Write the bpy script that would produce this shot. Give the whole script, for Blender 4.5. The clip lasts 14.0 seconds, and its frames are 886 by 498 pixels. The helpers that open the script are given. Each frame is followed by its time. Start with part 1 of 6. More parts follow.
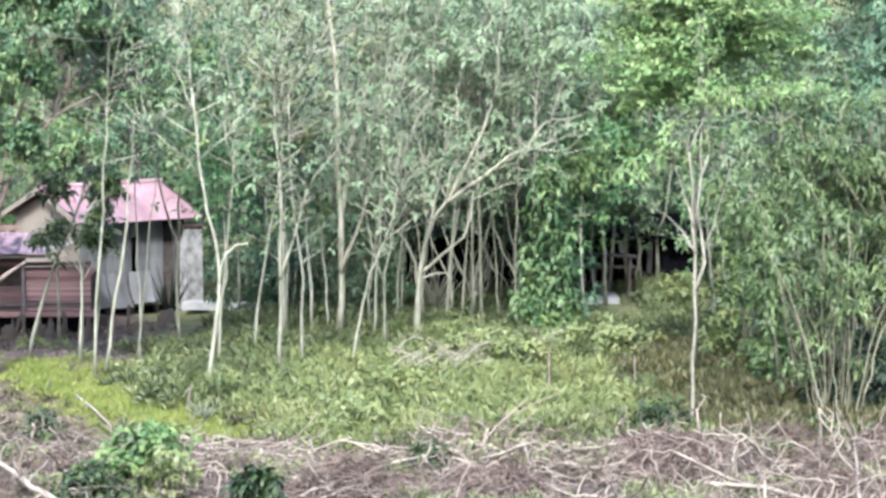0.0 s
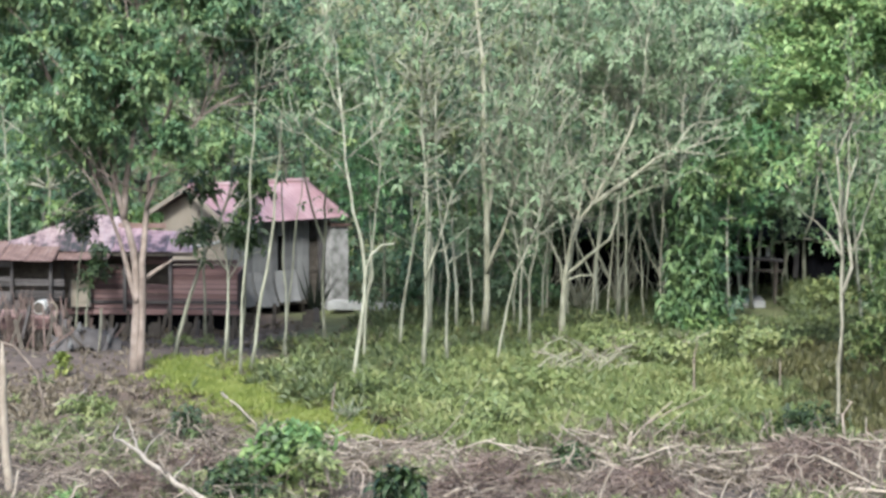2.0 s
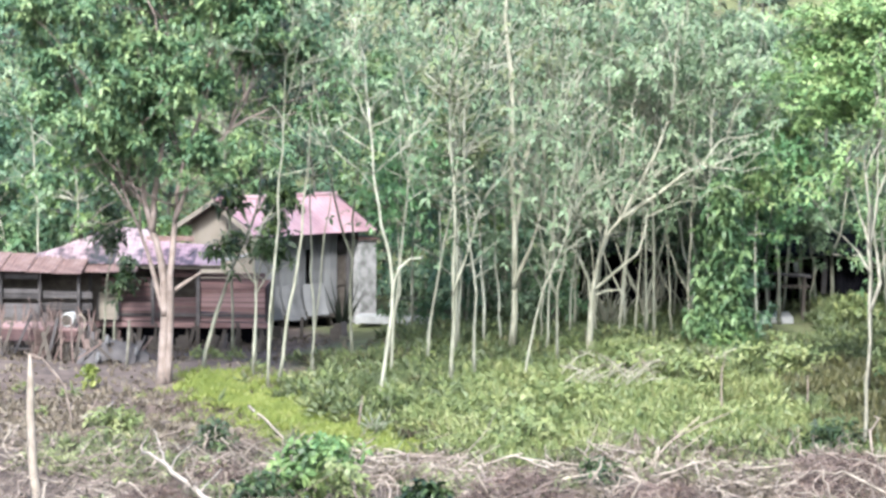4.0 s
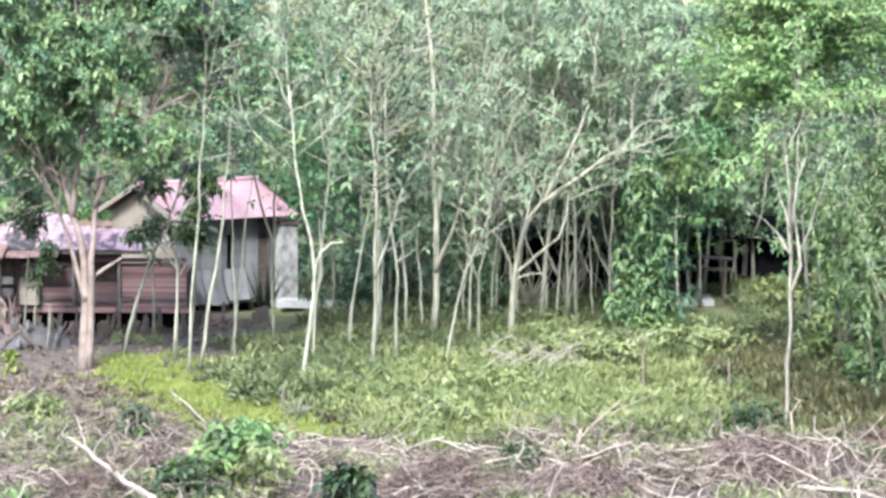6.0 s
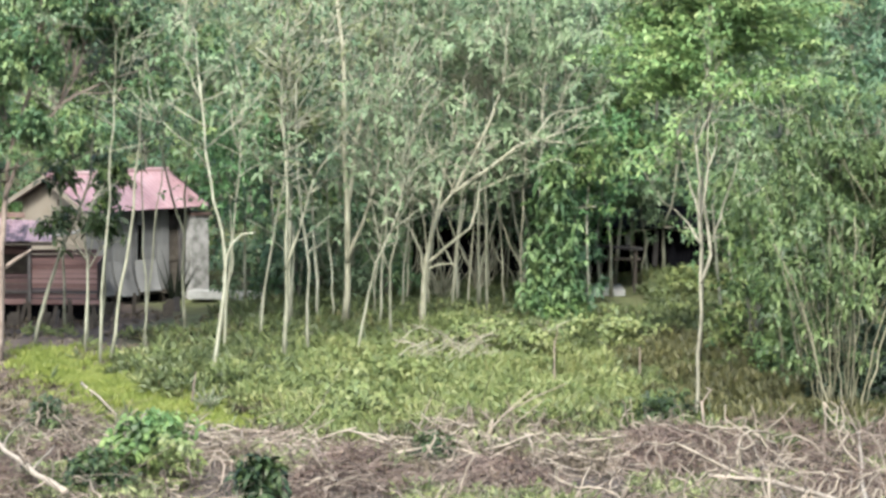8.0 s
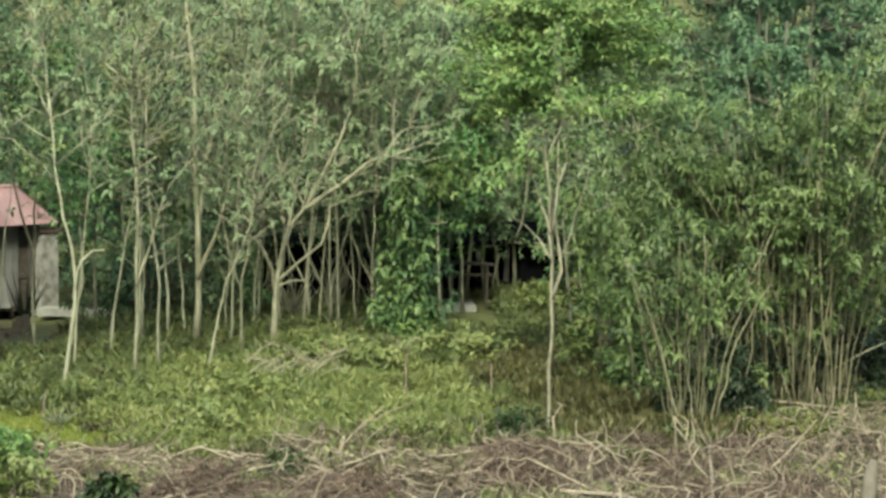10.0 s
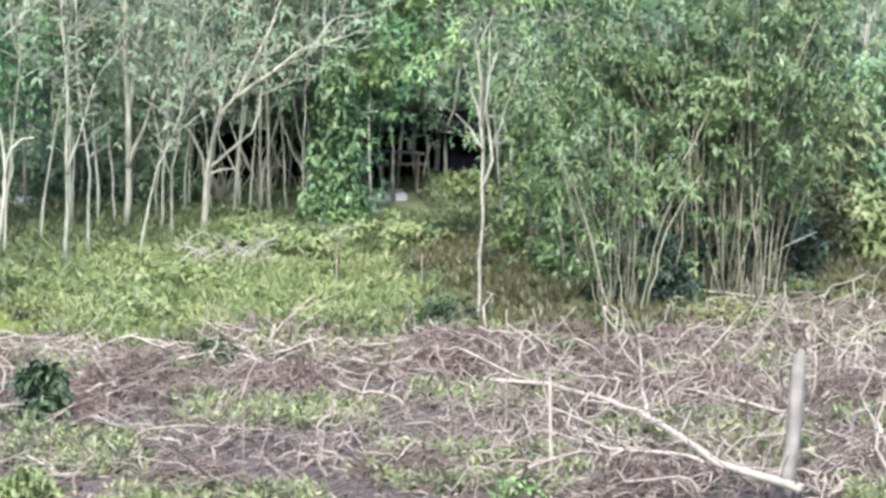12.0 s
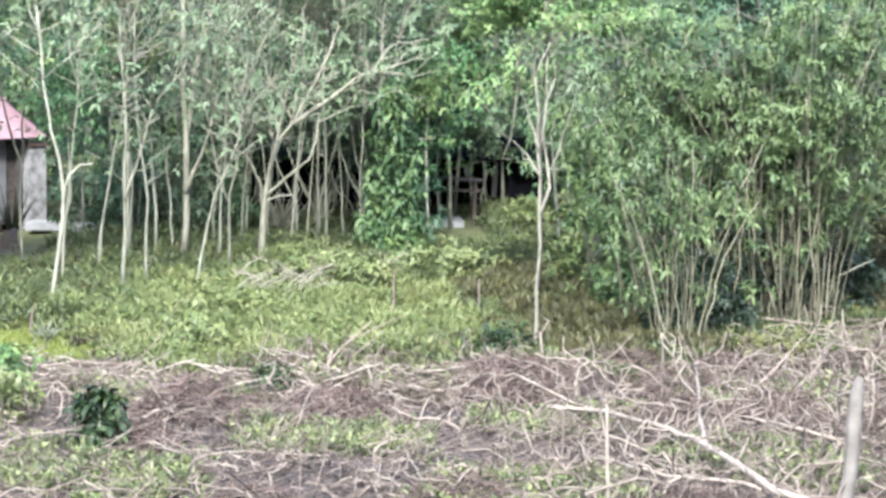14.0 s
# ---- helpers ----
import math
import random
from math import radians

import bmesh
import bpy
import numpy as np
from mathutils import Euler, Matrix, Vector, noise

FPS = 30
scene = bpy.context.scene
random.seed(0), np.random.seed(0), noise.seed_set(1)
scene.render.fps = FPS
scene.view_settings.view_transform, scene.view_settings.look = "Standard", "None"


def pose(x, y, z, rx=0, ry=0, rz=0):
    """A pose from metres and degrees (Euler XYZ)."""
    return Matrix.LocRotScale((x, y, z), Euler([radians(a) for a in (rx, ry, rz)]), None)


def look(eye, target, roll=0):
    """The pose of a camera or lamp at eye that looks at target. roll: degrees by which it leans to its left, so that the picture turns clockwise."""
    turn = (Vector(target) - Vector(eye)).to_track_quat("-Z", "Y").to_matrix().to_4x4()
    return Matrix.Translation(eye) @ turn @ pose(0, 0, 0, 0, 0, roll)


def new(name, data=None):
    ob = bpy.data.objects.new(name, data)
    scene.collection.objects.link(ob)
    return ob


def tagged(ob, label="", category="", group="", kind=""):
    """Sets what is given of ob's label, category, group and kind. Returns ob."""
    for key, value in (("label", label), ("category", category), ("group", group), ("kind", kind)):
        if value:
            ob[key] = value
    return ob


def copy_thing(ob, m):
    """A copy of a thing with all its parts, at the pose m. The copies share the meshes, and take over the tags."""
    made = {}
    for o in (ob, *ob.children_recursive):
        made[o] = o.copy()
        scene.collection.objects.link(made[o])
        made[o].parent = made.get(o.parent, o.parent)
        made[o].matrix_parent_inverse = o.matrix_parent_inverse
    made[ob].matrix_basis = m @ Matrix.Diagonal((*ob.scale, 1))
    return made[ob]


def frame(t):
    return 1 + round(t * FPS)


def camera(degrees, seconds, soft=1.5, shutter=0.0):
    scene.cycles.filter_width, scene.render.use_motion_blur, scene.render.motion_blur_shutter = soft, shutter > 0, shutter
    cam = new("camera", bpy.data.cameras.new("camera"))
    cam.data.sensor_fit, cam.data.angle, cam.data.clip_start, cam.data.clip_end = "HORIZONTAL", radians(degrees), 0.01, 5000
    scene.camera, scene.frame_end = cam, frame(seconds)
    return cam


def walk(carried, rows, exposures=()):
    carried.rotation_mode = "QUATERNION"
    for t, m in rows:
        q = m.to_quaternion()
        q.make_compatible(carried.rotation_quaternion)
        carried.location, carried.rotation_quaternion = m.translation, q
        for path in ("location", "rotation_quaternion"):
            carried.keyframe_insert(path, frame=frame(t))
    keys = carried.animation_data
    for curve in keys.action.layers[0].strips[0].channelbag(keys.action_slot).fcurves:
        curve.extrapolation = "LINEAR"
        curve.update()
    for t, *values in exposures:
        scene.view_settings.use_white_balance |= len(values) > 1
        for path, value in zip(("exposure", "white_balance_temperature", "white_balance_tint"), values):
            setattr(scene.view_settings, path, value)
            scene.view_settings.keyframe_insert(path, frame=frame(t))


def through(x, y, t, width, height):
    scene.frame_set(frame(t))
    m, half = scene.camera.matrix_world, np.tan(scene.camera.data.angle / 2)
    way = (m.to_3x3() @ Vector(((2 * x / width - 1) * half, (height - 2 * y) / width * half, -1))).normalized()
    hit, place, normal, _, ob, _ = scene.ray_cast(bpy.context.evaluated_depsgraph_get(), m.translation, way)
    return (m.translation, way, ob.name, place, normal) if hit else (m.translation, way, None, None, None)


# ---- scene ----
from collections import defaultdict

# ---------------------------------------------------------------- camera
cam = camera(16.0, 14.0, soft=3.0)
EYE = (0.0, 0.0, 12.0)
# seconds, yaw, pitch, roll
ROWS = [
    (0.0, 0.0, -5.62, 0.0),
    (0.5, 1.5613, -5.6744, 0.101),
    (1.0, 2.3628, -5.7149, -0.011),
    (1.5, 2.7405, -5.7557, -0.025),
    (2.0, 2.6561, -5.6018, -0.285),
    (2.2, 2.7781, -5.5144, -0.285),
    (4.3, 3.1727, -5.3469, -0.5),
    (4.5, 3.0021, -5.3571, -0.368),
    (5.0, 2.5898, -5.3857, -0.204),
    (5.5, 2.1635, -5.4834, -0.312),
    (6.0, 1.7324, -5.6284, -0.425),
    (6.5, 1.5012, -5.9042, -0.19),
    (7.0, 1.1961, -5.9076, -0.062),
    (7.2, 1.0345, -5.911, -0.124),
    (9.5, -1.9953, -5.4613, -0.645),
    (10.0, -2.6057, -5.4721, -0.526),
    (10.5, -3.3022, -5.494, -0.551),
    (11.0, -3.777, -6.2931, -0.772),
    (11.5, -4.1232, -7.1266, -0.664),
    (12.0, -3.8949, -7.4725, -0.824),
    (12.5, -4.0577, -7.2959, -1.131),
    (13.0, -4.1852, -7.0211, -1.375),
    (13.5, -3.8148, -7.0293, -1.255),
    (14.0, -2.8419, -7.003, -0.816),
]
EXPOSURE = 2.54
walk(cam, [(t, pose(*EYE, 0, 0, yaw) @ pose(0, 0, 0, pitch) @ pose(0, 0, 0, 0, roll) @ pose(0, 0, 0, 90))
           for t, yaw, pitch, roll in ROWS],
     [(t, EXPOSURE + e, k, tint) for t, e, k, tint in ((0.0, 0.05, 5950, 9), (0.5, 0.15, 5950, 9), (1.0, 0.08, 5950, 9), (1.8, -0.1, 5950, 9), (2.0, -0.48, 6200, 4), (2.2, -0.6, 6600, 2), (3.2, -0.3, 6500, 4), (4.3, 0.16, 5950, 8),
                                              (7.2, 0.15, 5950, 8), (8.4, -0.6, 7200, -3), (9.3, -1.12, 8400, -17), (9.7, -1.12, 8400, -17),
                                              (10.2, -0.5, 7300, -6), (10.6, 0.0, 6250, 8), (11.5, -0.02, 5900, 9), (12.0, -0.03, 5900, 9), (12.5, 0.06, 5950, 9), (14.0, 0.1, 5950, 9))])

# ---------------------------------------------------------------- light
SUN_EL, SUN_AZ = radians(45), radians(190)
world = bpy.data.worlds.new("world")
scene.world = world
world.use_nodes = True
wt = world.node_tree
sky = wt.nodes.new("ShaderNodeTexSky")
sky.sky_type = "NISHITA"
sky.sun_disc = False
sky.sun_elevation, sky.sun_rotation = SUN_EL, SUN_AZ
sky.air_density, sky.dust_density = 1.0, 3.0
wt.links.new(sky.outputs[0], wt.nodes["Background"].inputs[0])
wt.nodes["Background"].inputs[1].default_value = 0.13
sun_data = bpy.data.lights.new("sun", "SUN")
sun_data.energy, sun_data.angle, sun_data.color = 2.45, radians(12), (1.0, 0.975, 0.95)
sun = new("sun", sun_data)
sun_dir = Vector((math.sin(SUN_AZ) * math.cos(SUN_EL), math.cos(SUN_AZ) * math.cos(SUN_EL), math.sin(SUN_EL)))
sun.matrix_world = look((0, 0, 60), Vector((0, 0, 60)) - sun_dir)

# ---------------------------------------------------------------- materials
def mat(name, stops, scale=4.0, rough=0.8, metal=0.0, bump=0.0, island=0.0, detail=6.0, stretch=(1, 1, 1), big=0.0,
        translucent=0.0, per_object=0.0, spec=0.3):
    """Noise-ramped colours, with large stains (big), island variation and relief."""
    m = bpy.data.materials.new(name)
    m.use_nodes = True
    nt = m.node_tree
    n, l = nt.nodes, nt.links
    b = n["Principled BSDF"]
    b.inputs["Roughness"].default_value, b.inputs["Metallic"].default_value = rough, metal
    b.inputs["Specular IOR Level"].default_value = spec
    geo, tc, mp = n.new("ShaderNodeNewGeometry"), n.new("ShaderNodeTexCoord"), n.new("ShaderNodeMapping")
    mp.inputs["Scale"].default_value = stretch
    l.new(tc.outputs["Object"], mp.inputs[0])
    tex = n.new("ShaderNodeTexNoise")
    tex.inputs["Scale"].default_value, tex.inputs["Detail"].default_value = scale, detail
    l.new(mp.outputs[0], tex.inputs["Vector"])
    fac = tex.outputs[0]

    def mix_in(fac, extra, amount):
        a = n.new("ShaderNodeMath")
        a.operation = "MULTIPLY_ADD"
        s = n.new("ShaderNodeMath")
        s.operation = "SUBTRACT"
        s.inputs[1].default_value = 0.5
        l.new(extra, s.inputs[0])
        l.new(s.outputs[0], a.inputs[0])
        a.inputs[1].default_value = amount
        l.new(fac, a.inputs[2])
        return a.outputs[0]
    if big:
        t2 = n.new("ShaderNodeTexNoise")
        t2.inputs["Scale"].default_value, t2.inputs["Detail"].default_value = scale * 0.13, 3
        l.new(tc.outputs["Object"], t2.inputs["Vector"])
        fac = mix_in(fac, t2.outputs[0], big)
    if island:
        fac = mix_in(fac, geo.outputs["Random Per Island"], island)
    if per_object:
        oi = n.new("ShaderNodeObjectInfo")
        fac = mix_in(fac, oi.outputs["Random"], per_object)
    r = n.new("ShaderNodeValToRGB")
    els = r.color_ramp.elements
    while len(els) < len(stops):
        els.new(0.5)
    for e, (p, c) in zip(els, stops):
        e.position, e.color = p, (*c, 1)
    l.new(fac, r.inputs[0])
    l.new(r.outputs[0], b.inputs["Base Color"])
    if bump:
        bp = n.new("ShaderNodeBump")
        bp.inputs["Strength"].default_value, bp.inputs["Distance"].default_value = bump, 0.03
        l.new(tex.outputs[0], bp.inputs["Height"])
        l.new(bp.outputs[0], b.inputs["Normal"])
    if translucent:
        tr, mx = n.new("ShaderNodeBsdfTranslucent"), n.new("ShaderNodeMixShader")
        l.new(r.outputs[0], tr.inputs[0])
        mx.inputs[0].default_value = translucent
        l.new(b.outputs[0], mx.inputs[1])
        l.new(tr.outputs[0], mx.inputs[2])
        l.new(mx.outputs[0], n["Material Output"].inputs[0])
    return m


def leafmat(name, dark, mid, light, per_object=0.0, through=0.22):
    return mat(name, [(0.22, dark), (0.5, mid), (0.78, light)], scale=1.1, rough=0.55, island=0.5, translucent=through,
               detail=2, per_object=per_object, spec=0.35)


M = {}
M["rubber_leaf"] = leafmat("rubber_leaf", (0.058, 0.092, 0.048), (0.098, 0.142, 0.074), (0.146, 0.192, 0.108), 0.3)
M["jungle_leaf"] = leafmat("jungle_leaf", (0.029, 0.065, 0.027), (0.056, 0.106, 0.044), (0.106, 0.148, 0.064), 0.35)
# Extra blue in the green puts the distance haze into the leaf colour.
M["hazed_leaf"] = leafmat("hazed_leaf", (0.033, 0.069, 0.038), (0.056, 0.106, 0.058), (0.092, 0.146, 0.081), 0.4)
M["fresh_leaf"] = leafmat("fresh_leaf", (0.021, 0.042, 0.013), (0.061, 0.110, 0.031), (0.148, 0.194, 0.066))
M["broad_leaf"] = leafmat("broad_leaf", (0.028, 0.063, 0.030), (0.063, 0.112, 0.048), (0.138, 0.188, 0.077))
M["dark_leaf"] = leafmat("dark_leaf", (0.024, 0.052, 0.017), (0.056, 0.102, 0.034), (0.120, 0.168, 0.050), through=0.2)
M["yellow_leaf"] = leafmat("yellow_leaf", (0.052, 0.104, 0.034), (0.104, 0.172, 0.056), (0.185, 0.236, 0.094))
M["bamboo_leaf"] = leafmat("bamboo_leaf", (0.020, 0.037, 0.014), (0.054, 0.085, 0.030), (0.106, 0.145, 0.056), through=0.2)
M["bright_grass"] = leafmat("bright_grass", (0.071, 0.095, 0.016), (0.112, 0.141, 0.026), (0.161, 0.175, 0.048))
M["grass"] = leafmat("grass", (0.048, 0.054, 0.014), (0.089, 0.102, 0.025), (0.160, 0.160, 0.051))
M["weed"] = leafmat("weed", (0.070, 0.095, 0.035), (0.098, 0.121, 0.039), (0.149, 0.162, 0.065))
M["litter"] = leafmat("litter", (0.021, 0.017, 0.011), (0.043, 0.035, 0.024), (0.082, 0.071, 0.047))
M["bark"] = mat("bark", [(0.2, (0.088, 0.089, 0.062)), (0.5, (0.167, 0.167, 0.124)), (0.8, (0.250, 0.250, 0.196))], 5, 0.9, bump=0.4, big=0.8,
                stretch=(1, 1, 0.5), per_object=0.4)
M["pale_bark"] = mat("pale_bark", [(0.2, (0.096, 0.094, 0.064)), (0.5, (0.180, 0.176, 0.129)), (0.8, (0.271, 0.265, 0.204))], 5, 0.9, bump=0.4, big=0.8,
                stretch=(1, 1, 0.5), per_object=0.1)
M["dark_bark"] = mat("dark_bark", [(0.2, (0.030, 0.030, 0.023)), (0.8, (0.089, 0.089, 0.071))], 6, 0.9, bump=0.4)
M["pink_bark"] = mat("pink_bark", [(0.2, (0.080, 0.060, 0.050)), (0.5, (0.133, 0.106, 0.090)), (0.8, (0.190, 0.154, 0.139))], 4, 0.9, bump=0.4, big=0.6)
M["bamboo"] = mat("bamboo", [(0.2, (0.040, 0.039, 0.024)), (0.5, (0.106, 0.101, 0.065)), (0.8, (0.187, 0.174, 0.123))], 1.5, 0.5, island=0.2, per_object=0.9)
M["dead_wood"] = mat("dead_wood", [(0.2, (0.045, 0.034, 0.027)), (0.5, (0.099, 0.078, 0.064)), (0.8, (0.180, 0.148, 0.124))], 3, 0.9, island=0.7)
M["pale_wood"] = mat("pale_wood", [(0.2, (0.101, 0.083, 0.064)), (0.5, (0.162, 0.136, 0.109)), (0.8, (0.223, 0.194, 0.159))], 4, 0.85, bump=0.3, big=0.6)
M["stump_wood"] = mat("stump_wood", [(0.2, (0.065, 0.057, 0.050)), (0.5, (0.109, 0.099, 0.086)), (0.8, (0.149, 0.136, 0.121))], 4, 0.9, bump=0.5, big=0.6)
M["twig"] = mat("twig", [(0.2, (0.029, 0.021, 0.019)), (0.5, (0.069, 0.052, 0.043)), (0.8, (0.138, 0.114, 0.097))], 2, 0.9, island=0.7)
M["brown_twig"] = mat("brown_twig", [(0.2, (0.029, 0.019, 0.016)), (0.5, (0.071, 0.048, 0.042)), (0.8, (0.133, 0.105, 0.091))], 2, 0.9, island=0.6)
M["brown_leaf"] = leafmat("brown_leaf", (0.045, 0.030, 0.021), (0.090, 0.060, 0.044), (0.150, 0.115, 0.084))
M["brown_fern"] = leafmat("brown_fern", (0.021, 0.022, 0.008), (0.044, 0.046, 0.016), (0.081, 0.077, 0.032))
M["bush_leaf"] = leafmat("bush_leaf", (0.008, 0.018, 0.007), (0.020, 0.038, 0.012), (0.051, 0.076, 0.024), through=0.2)
M["black_leaf"] = leafmat("black_leaf", (0.004, 0.006, 0.003), (0.009, 0.013, 0.007), (0.020, 0.028, 0.015))
M["pale_litter"] = leafmat("pale_litter", (0.040, 0.032, 0.022), (0.080, 0.064, 0.044), (0.145, 0.120, 0.085))
# Near-black leaves: the shade of foliage gaps put into the colour.
M["gap_shade_leaf"] = leafmat("gap_shade_leaf", (0.006, 0.012, 0.007), (0.015, 0.027, 0.015), (0.035, 0.052, 0.027), 0.3)
M["strip_leaf"] = leafmat("strip_leaf", (0.047, 0.062, 0.025), (0.099, 0.119, 0.050), (0.188, 0.209, 0.090))
# Darker than the weeds: the grove's shade put into the leaf colour.
M["shaded_meadow_leaf"] = leafmat("shaded_meadow_leaf", (0.029, 0.043, 0.015), (0.049, 0.065, 0.024), (0.077, 0.093, 0.037))
M["bleached_wood"] = mat("bleached_wood", [(0.2, (0.128, 0.106, 0.085)), (0.5, (0.194, 0.165, 0.134)), (0.8, (0.247, 0.215, 0.178))], 4, 0.85, bump=0.3, big=0.6)
M["olive_leaf"] = leafmat("olive_leaf", (0.054, 0.066, 0.028), (0.096, 0.114, 0.050), (0.146, 0.164, 0.080))
M["emerald_leaf"] = leafmat("emerald_leaf", (0.035, 0.081, 0.031), (0.077, 0.165, 0.062), (0.144, 0.250, 0.110))
M["young_leaf"] = leafmat("young_leaf", (0.022, 0.050, 0.019), (0.054, 0.100, 0.038), (0.115, 0.166, 0.066), through=0.2)
M["straw_leaf"] = leafmat("straw_leaf", (0.061, 0.065, 0.020), (0.101, 0.109, 0.036), (0.150, 0.153, 0.060))
M["dim_bark"] = mat("dim_bark", [(0.2, (0.088, 0.080, 0.059)), (0.5, (0.152, 0.143, 0.110)), (0.8, (0.216, 0.206, 0.166))], 5, 0.9, bump=0.4, big=0.8)
M["grey_leaf"] = leafmat("grey_leaf", (0.100, 0.115, 0.080), (0.170, 0.185, 0.130), (0.240, 0.250, 0.185))
M["roof"] = mat("roof", [(0.2, (0.132, 0.070, 0.077)), (0.5, (0.192, 0.117, 0.127)), (0.85, (0.238, 0.177, 0.183))], 1.6, 0.5, bump=0.1, big=1.0, spec=0.5, per_object=0.35)
M["pale_roof"] = mat("pale_roof", [(0.38, (0.021, 0.019, 0.018)), (0.46, (0.091, 0.062, 0.068)), (0.54, (0.163, 0.115, 0.122)), (0.8, (0.223, 0.179, 0.180))], 3.2, 0.4, bump=0.1, big=1.0, spec=0.6, per_object=0.35)
M["mauve_roof"] = mat("mauve_roof", [(0.36, (0.038, 0.023, 0.027)), (0.47, (0.128, 0.080, 0.093)), (0.6, (0.187, 0.125, 0.139)), (0.85, (0.232, 0.174, 0.186))], 3.2, 0.5, bump=0.1, big=1.0, spec=0.5, per_object=0.35)
M["rust_roof"] = mat("rust_roof", [(0.2, (0.050, 0.027, 0.023)), (0.5, (0.107, 0.067, 0.058)), (0.8, (0.173, 0.135, 0.126))], 2.5, 0.7, big=0.6)
M["plank"] = mat("plank", [(0.15, (0.038, 0.022, 0.023)), (0.5, (0.089, 0.050, 0.047)), (0.85, (0.150, 0.096, 0.092))], 3, 0.85, bump=0.3,
                 stretch=(0.3, 1, 3), per_object=1.1)
M["grey_plank"] = mat("grey_plank", [(0.15, (0.019, 0.017, 0.017)), (0.5, (0.042, 0.038, 0.038)), (0.85, (0.069, 0.063, 0.063))], 3, 0.9, bump=0.3, per_object=0.6)
M["grey_wall"] = mat("grey_wall", [(0.2, (0.045, 0.045, 0.046)), (0.5, (0.082, 0.082, 0.083)), (0.85, (0.120, 0.120, 0.120))], 1.5, 0.8, bump=0.2, big=0.7,
                     per_object=0.5)
M["beige_wall"] = mat("beige_wall", [(0.2, (0.120, 0.101, 0.078)), (0.8, (0.173, 0.150, 0.126))], 2, 0.85, big=0.4)
M["white_wall"] = mat("white_wall", [(0.3, (0.085, 0.087, 0.079)), (0.5, (0.193, 0.188, 0.185)), (0.8, (0.282, 0.276, 0.273))], 3, 0.85, big=0.8)
M["concrete"] = mat("concrete", [(0.2, (0.180, 0.180, 0.171)), (0.8, (0.296, 0.296, 0.287))], 3, 0.9, big=0.5)
# Near-black for the shed cloth and for shade painted in below the floors.
M["black"] = mat("black_cloth_and_shade", [(0.2, (0.0016, 0.0016, 0.0024)), (0.8, (0.0048, 0.0048, 0.0060))], 3, 1.0, spec=0.03)
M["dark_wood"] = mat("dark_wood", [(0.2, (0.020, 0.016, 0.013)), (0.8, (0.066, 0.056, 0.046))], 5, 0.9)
M["earth"] = None


def ground_material():
    m = mat("ground", [(0.25, (0.040, 0.036, 0.020)), (0.5, (0.066, 0.073, 0.030)), (0.75, (0.099, 0.109, 0.046))], 1.6, 0.95, bump=0.5, big=0.7)
    n, l = m.node_tree.nodes, m.node_tree.links
    b = n["Principled BSDF"]
    green = b.inputs["Base Color"].links[0].from_socket
    geo, sep = n.new("ShaderNodeNewGeometry"), n.new("ShaderNodeSeparateXYZ")
    l.new(geo.outputs["Position"], sep.inputs[0])
    t, wob = n.new("ShaderNodeTexNoise"), n.new("ShaderNodeTexNoise")
    t.inputs["Scale"].default_value, t.inputs["Detail"].default_value = 2.2, 8
    wob.inputs["Scale"].default_value, wob.inputs["Detail"].default_value = 0.25, 4
    for x in (t, wob):
        l.new(geo.outputs["Position"], x.inputs["Vector"])
    r = n.new("ShaderNodeValToRGB")
    for e, (p, c) in zip(r.color_ramp.elements, ((0.3, (0.021, 0.017, 0.015)), (0.7, (0.066, 0.053, 0.047)))):
        e.position, e.color = p, (*c, 1)
    l.new(t.outputs[0], r.inputs[0])

    def val(op, a, b_, clamp=False):
        x = n.new("ShaderNodeMath")
        x.operation, x.use_clamp = op, clamp
        for i, v in enumerate((a, b_)):
            if isinstance(v, (int, float)):
                x.inputs[i].default_value = v
            else:
                l.new(v, x.inputs[i])
        return x.outputs[0]
    w = val("MULTIPLY", val("SUBTRACT", wob.outputs[0], 0.5), 9.0)
    # cleared strip in front of the meadow, and bare yard by the house
    strip = val("MULTIPLY", val("SUBTRACT", val("ADD", 74.8, w), sep.outputs["Y"]), 0.6, True)
    yard = val("MULTIPLY", val("MULTIPLY", val("SUBTRACT", val("ADD", -8.6, val("MULTIPLY", w, 0.4)), sep.outputs["X"]), 0.6, True),
               val("MULTIPLY", val("SUBTRACT", 112.0, sep.outputs["Y"]), 0.3, True))
    r2 = n.new("ShaderNodeValToRGB")
    for e, (p, c) in zip(r2.color_ramp.elements, ((0.3, (0.028, 0.020, 0.017)), (0.7, (0.080, 0.059, 0.049)))):
        e.position, e.color = p, (*c, 1)
    l.new(t.outputs[0], r2.inputs[0])
    m0 = n.new("ShaderNodeMix")
    m0.data_type = "RGBA"
    l.new(yard, m0.inputs[0])
    l.new(r.outputs[0], m0.inputs[6])
    l.new(r2.outputs[0], m0.inputs[7])
    mask = val("MAXIMUM", strip, yard)
    mx = n.new("ShaderNodeMix")
    mx.data_type = "RGBA"
    l.new(mask, mx.inputs[0])
    l.new(green, mx.inputs[6])
    l.new(m0.outputs[2], mx.inputs[7])
    l.new(mx.outputs[2], b.inputs["Base Color"])
    return m


M["earth"] = ground_material()

